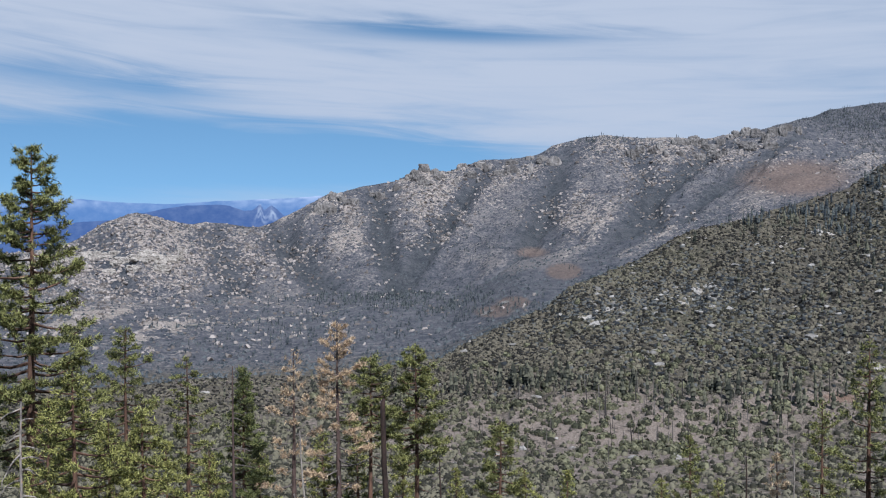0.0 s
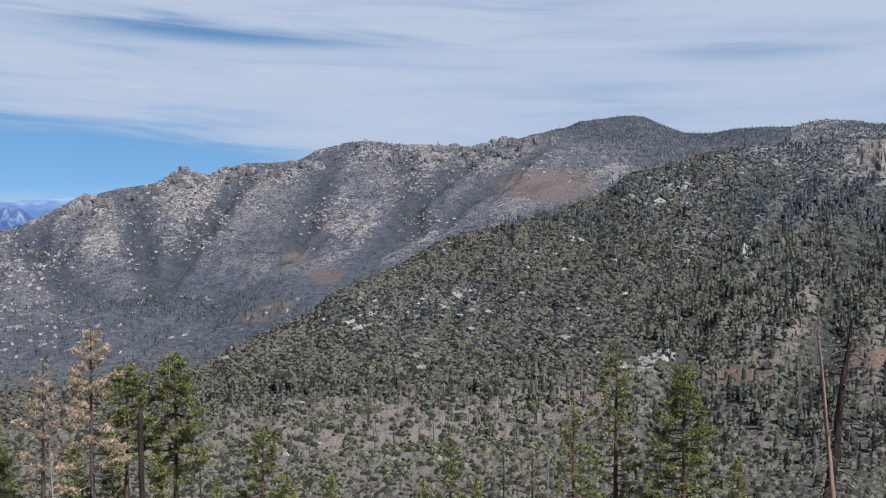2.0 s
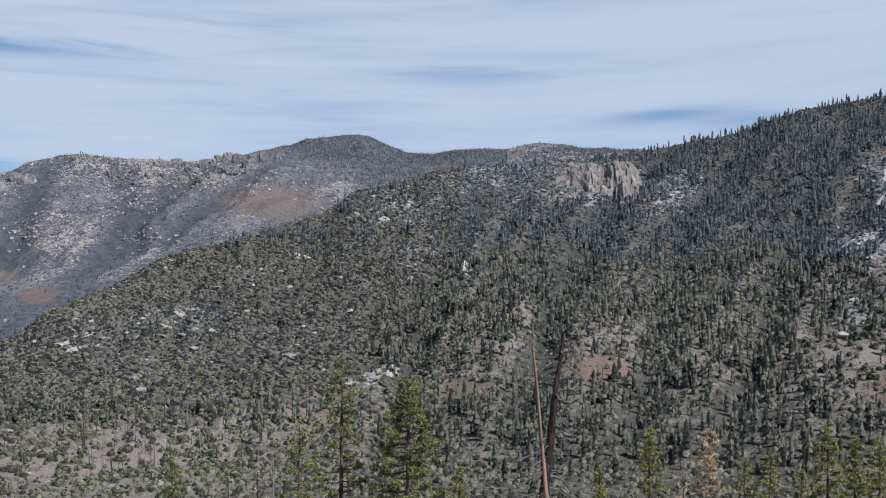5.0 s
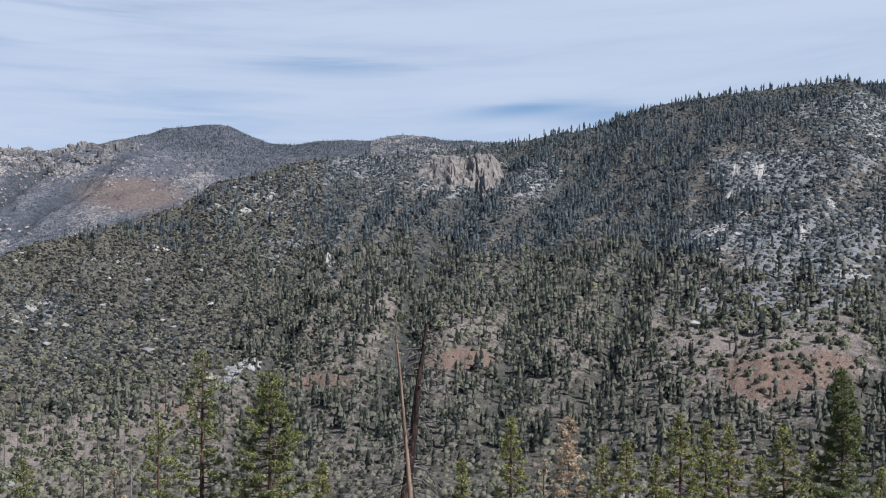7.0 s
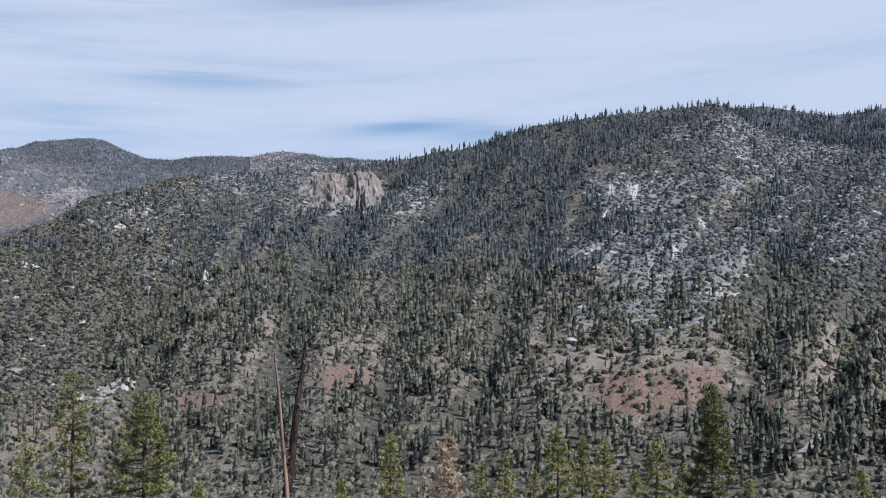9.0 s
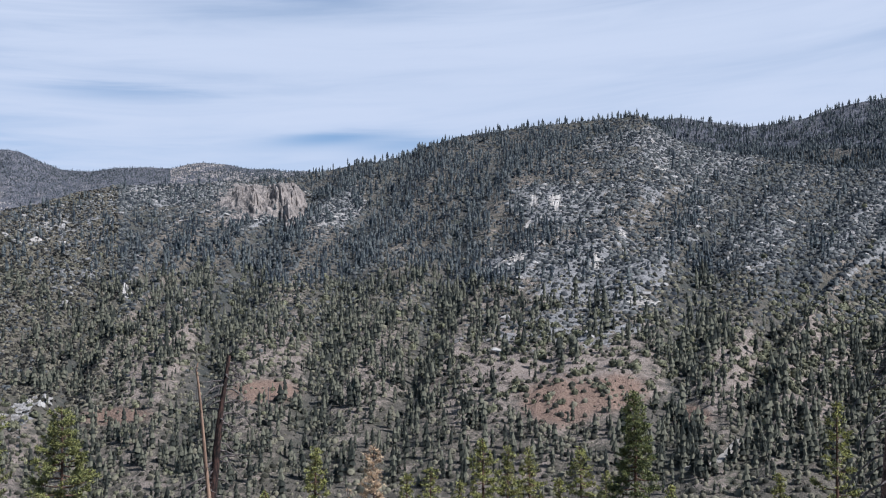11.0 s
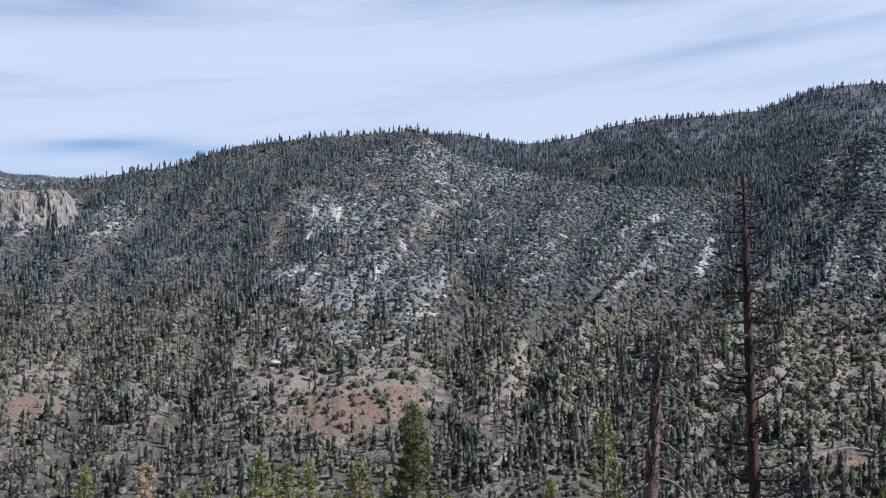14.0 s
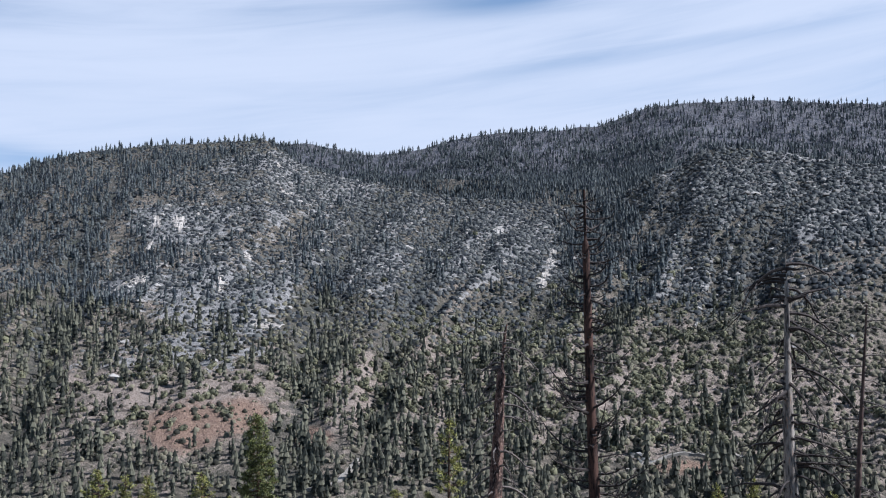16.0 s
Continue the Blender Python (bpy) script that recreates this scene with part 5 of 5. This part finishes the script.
def snag(name, label, a, r, top, seed, wood, limb_wood, girth, branches, reach, lean=0.0, broken=False, low=0.15, droop=0.5, category="dead tree", twigs=0, top_w=0.05, group="dead trees below the lookout", curl=0.0, stout=1.0, stubs=0, spike=0.0, knots=0.0, rise=0.06, narrow=0.62):
    """A dead standing trunk with bare limbs, short stubs and, for a burnt one, a thin spike above its shoulder."""
    rng = np.random.RandomState(seed)
    foot = place(a, r)
    foot.z -= 0.3
    H = EYE + r * math.tan(math.radians(top)) - foot.z
    base = new(name)
    base.empty_display_size = 0.5
    base.matrix_basis = pose(*foot, 0, 0, -a)
    n, sides = (64, 14) if girth > 0.3 else (24, 10)
    pts, rad = trunk_line(rng, H, girth, top_w, lean, bend=0.10 + 0.05 * knots, n=n, sides=sides)
    f = np.linspace(0, 1, n)[:, None]
    turn = np.linspace(0, 6.283, sides, endpoint=False)[None]
    furrow = wave(turn * 1.6 + 3, f * H * 0.35 + seed) + 0.6 * wave(turn * 4.1, f * H * 1.3 + seed)
    rad = rad * (0.92 + (0.10 + 0.16 * knots) * (furrow - 0.5))
    if spike:
        rad = rad * np.where(f > 1 - spike, 0.42, 1.0)
    if broken:
        pts[-1] = pts[-2] + np.array([0.10, 0, 0.5])
        rad[-1] *= np.linspace(0.15, 0.9, sides)
    part("trunk", bulk("trunk", *tubes([(pts, rad)], sides), wood, smooth=True, link=False), base)

    def on_trunk(z):
        return np.array([np.interp(z, pts[:, 2], pts[:, 0]), np.interp(z, pts[:, 2], pts[:, 1]), z])

    for k in range(branches):
        f = low + (0.985 - low) * ((k + rng.rand() * 0.8) / branches)
        o = on_trunk(f * H)
        b = rng.rand() * 6.28 if rng.rand() < 0.25 else rng.choice([0, math.pi]) + rng.normal(0, 0.55)
        out = np.array([math.cos(b), math.sin(b), 0])
        L = reach * (0.95 - narrow * f) * rng.uniform(0.30, 1.15)
        s = np.linspace(0, 1, 9)[:, None]
        lift = rng.normal(rise, 0.20)
        line = o + out * L * s + np.array([0, 0, 1]) * L * (lift * s - droop * rng.uniform(0.3, 1.2) * s ** 2 + curl * rng.uniform(0.3, 1.3) * s ** 2.6)
        line = line + np.cumsum(rng.normal(0, 0.028 * L, (9, 3)), 0) * s
        part_of = part("branch", bulk("branch", *tubes([(line, stout * (0.024 + 0.011 * L) * (1 - s[:, 0]) ** 0.8 + 0.020)], 5), limb_wood, link=False), base)
        for j in range(rng.randint(2, 5 + twigs)):
            t = rng.uniform(0.25, 0.95)
            i = t * 8
            p = line[int(i)] + (line[min(int(i) + 1, 8)] - line[int(i)]) * (i - int(i))
            d = out * rng.uniform(0.2, 0.9) + np.cross(out, [0, 0, 1]) * rng.normal(0, 0.6) + np.array([0, 0, rng.normal(0.25 * curl - 0.25 * droop, 0.40)])
            l = L * rng.uniform(0.15, 0.45)
            q = np.linspace(0, 1, 5)[:, None]
            bow = np.array([0, 0, 1]) * l * (0.6 * curl - 0.45 * droop) * q ** 2
            line_t = p + d * l * q + bow + rng.normal(0, 0.04 * l, (5, 3)) * q
            part("twig", bulk("twig", *tubes([(line_t, np.linspace(0.032, 0.013, 5))], 4), limb_wood, link=False), part_of)
    for k in range(stubs):
        o = on_trunk(H * rng.uniform(low, 0.98))
        b = rng.choice([0, math.pi]) + rng.normal(0, 0.8)
        L = rng.uniform(0.35, 1.15)
        q = np.linspace(0, 1, 4)[:, None]
        line = o + np.array([math.cos(b), math.sin(b), rng.normal(0, 0.15)]) * L * q + rng.normal(0, 0.03, (4, 3)) * q
        part("stub", bulk("stub", *tubes([(line, np.array([0.075, 0.06, 0.05, 0.022]) * stout)], 6), limb_wood, link=False), base)
    tagged(base, label, category, group=group)


GREEN = "ponderosa pine with clumped green needles and brown trunk"
# bearing, distance, elevation of the tip, crown width, start of the crown, fill
TALL = [(-20.3, 84, 3.87, 7.6, 0.36, 0.95, NEEDLE, 0.012), (-15.73, 112, -4.9, 5.2, 0.48, 0.8, NEEDLE, 0), (-12.78, 118, -6.42, 5.0, 0.42, 0.6, NEEDLE, 0),
        (-3.72, 110, -6.56, 4.6, 0.66, 1.0, NEEDLE, 0), (-1.4, 108, -6.16, 5.2, 0.56, 1.1, NEEDLE, 0), (2.85, 120, -9.84, 4.8, 0.36, 0.9, NEEDLE, 0),
        (12.34, 130, -10.36, 3.4, 0.15, 0.7, NEEDLE, 0), (18.55, 125, -8.5, 4.2, 0.25, 0.6, NEEDLE, 0), (20.65, 108, -5.48, 4.8, 0.22, 0.62, NEEDLE, 0),
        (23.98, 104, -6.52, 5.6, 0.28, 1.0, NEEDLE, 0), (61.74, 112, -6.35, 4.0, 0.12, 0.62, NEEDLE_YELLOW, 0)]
for i, (a, r, top, wide, start, fill, mat, lean) in enumerate(TALL):
    conifer("pine_tree", "tall " + GREEN if wide > 4.7 else "slender " + GREEN, a, r, top, wide, start, mat, BARK, 40 + i, fill, lean)
YOUNG = [(-18.1, 70, -6.75, 5.6), (-19.4, 76, -8.2, 4.2), (-15.0, 74, -8.75, 4.4), (-16.6, 78, -9.4, 4.2), (-13.8, 80, -10.4, 3.8), (-11.8, 86, -11.0, 3.4), (-9.3, 118, -10.6, 3.6),
         (-6.1, 122, -10.2, 4.2), (-4.4, 122, -10.4, 4.0), (-2.1, 124, -11.0, 3.4), (0.6, 126, -12.1, 3.0), (4.13, 118, -12.2, 3.4), (6.27, 120, -12.2, 2.6), (10.85, 120, -12.4, 2.4), (13.65, 120, -12.4, 2.6), (26.6, 118, -11.0, 2.8), (33.6, 120, -10.9, 2.4),
         (36.15, 112, -8.85, 3.6), (40.7, 112, -10.2, 3.0), (41.95, 112, -9.95, 3.2), (43.4, 118, -10.6, 2.8), (44.55, 112, -8.5, 4.4), (45.8, 114, -8.85, 3.4), (46.9, 116, -8.9, 3.4), (49.5, 110, -8.9, 4.8), (48.4, 118, -10.4, 3.0), (50.7, 118, -10.0, 3.4),
         (53.9, 118, -10.6, 3.0), (59.1, 116, -9.8, 3.0), (75.0, 118, -9.4, 3.2), (76.6, 118, -9.0, 3.4), (80.3, 118, -9.5, 3.0), (72.0, 120, -10.2, 3)]
for i, (a, r, top, wide) in enumerate(YOUNG):
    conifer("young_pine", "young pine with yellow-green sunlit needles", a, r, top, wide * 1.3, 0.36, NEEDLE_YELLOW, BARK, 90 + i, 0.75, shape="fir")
for i, (a, r, top, wide) in enumerate([(-10.05, 112, -7.0, 7.6), (52.15, 106, -6.05, 7.4)]):
    conifer("fir_tree", "dense dark green fir with a pointed crown", a, r, top, wide, 0.04, NEEDLE_DARK, BARK, 140 + i, 1.1, shape="fir", category="fir tree")
for i, (a, r, top, wide, start, fill, bare) in enumerate([(-7.6, 104, -6.22, 4.2, 0.30, 0.50, 0.50), (-5.36, 104, -4.78, 4.6, 0.34, 0.75, 0.75), (16.47, 118, -11.0, 3.0, 0.1, 0.5, 0.3), (39.1, 112, -8.92, 3.2, 0.1, 0.8, 0.2), (37.75, 118, -10.9, 2.0, 0.1, 0.4, 0.3)]):
    conifer("dying_pine", "dying pine with dry orange-brown needles and reddish trunk", a, r, top, wide, start, NEEDLE_DEAD, BARK_RED, 160 + i, fill, bare=bare, limbs=LIMB)
snag("burnt_snag", "tall charred red-black tree trunk with curled bare branches", 69.28, 70, 5.1, 201, RED_CHAR, DEAD_LIMB_DARK, 0.46, 120, 4.6, lean=-0.028, droop=0.30, curl=0.70, rise=-0.14, twigs=3, top_w=0.20, spike=0.10, stubs=24, stout=1.3)
snag("bleached_snag", "dead tree with silver peeled trunk and drooping dark branches", 78.75, 65, 1.81, 202, SILVER, DEAD_LIMB_DARK, 0.66, 80, 4.5, lean=-0.022, droop=0.85, curl=0.05, rise=0.14, twigs=3, top_w=0.07, spike=0.05, narrow=0.30, stubs=34, stout=1.55, knots=0.6)
snag("reddish_snag", "dead tree with reddish bark and thin bare branches", 80.85, 78, -0.64, 203, BARK_RED, LIMB, 0.36, 54, 4.6, lean=0.055, droop=0.3, twigs=1, knots=0.5, stout=1.0)
snag("broken_snag", "dead tree with flaking bark and long pale branches", 63.40, 75, -1.75, 204, FLAKED, LIMB, 0.74, 54, 5.2, lean=0.060, broken=True, droop=0.95, top_w=0.20, spike=0.12, narrow=0.5, stubs=60, stout=1.25, knots=1.0)
snag("leaning_pole", "leaning bare trunk of peeled orange wood", 31.72, 90, -4.24, 205, ORANGE_WOOD, LIMB, 0.27, 4, 1.2, lean=-0.097, low=0.5, broken=True, top_w=0.07, stubs=16, stout=0.5, knots=1.0)
snag("dark_snag", "dark dead tree with many fine tangled branches", 29.85, 93, -4.3, 206, RED_CHAR, LIMB, 0.62, 70, 5.0, lean=0.128, droop=0.75, twigs=5, stubs=16, knots=1.0, top_w=0.14, stout=1.4)
snag("blackened_pole", "charred broken trunk without branches", -2.66, 95, -8.5, 207, CHAR, CHAR, 0.30, 3, 0.8, lean=-0.045, broken=True, top_w=0.22)
snag("red_snag", "dead pine with bare reddish trunk", -10.6, 105, -6.93, 208, BARK_RED, LIMB, 0.24, 34, 3.0, twigs=1)
snag("pale_snag", "small bleached dead tree with pale branches", -20.7, 60, -8.2, 209, SILVER, SILVER, 0.12, 22, 3.4, lean=0.01)
snag("dead_pole", "thin dark dead pole", -0.23, 100, -11.78, 210, CHAR, LIMB, 0.2, 6, 0.8)
snag("dead_pole", "thin dark dead pole", 15.0, 112, -11.3, 211, CHAR, LIMB, 0.2, 14, 1.2)
snag("dead_pole", "thin pale dead pole", 17.25, 112, -10.4, 212, SILVER, LIMB, 0.15, 6, 0.8)
snag("dead_pole", "thin grey leaning dead pole", -6.6, 96, -10.2, 213, SILVER, LIMB, 0.14, 5, 0.9, lean=-0.07)
snag("dead_pole", "thin dark dead pole", -11.4, 100, -11.9, 214, CHAR, LIMB, 0.16, 6, 0.9)
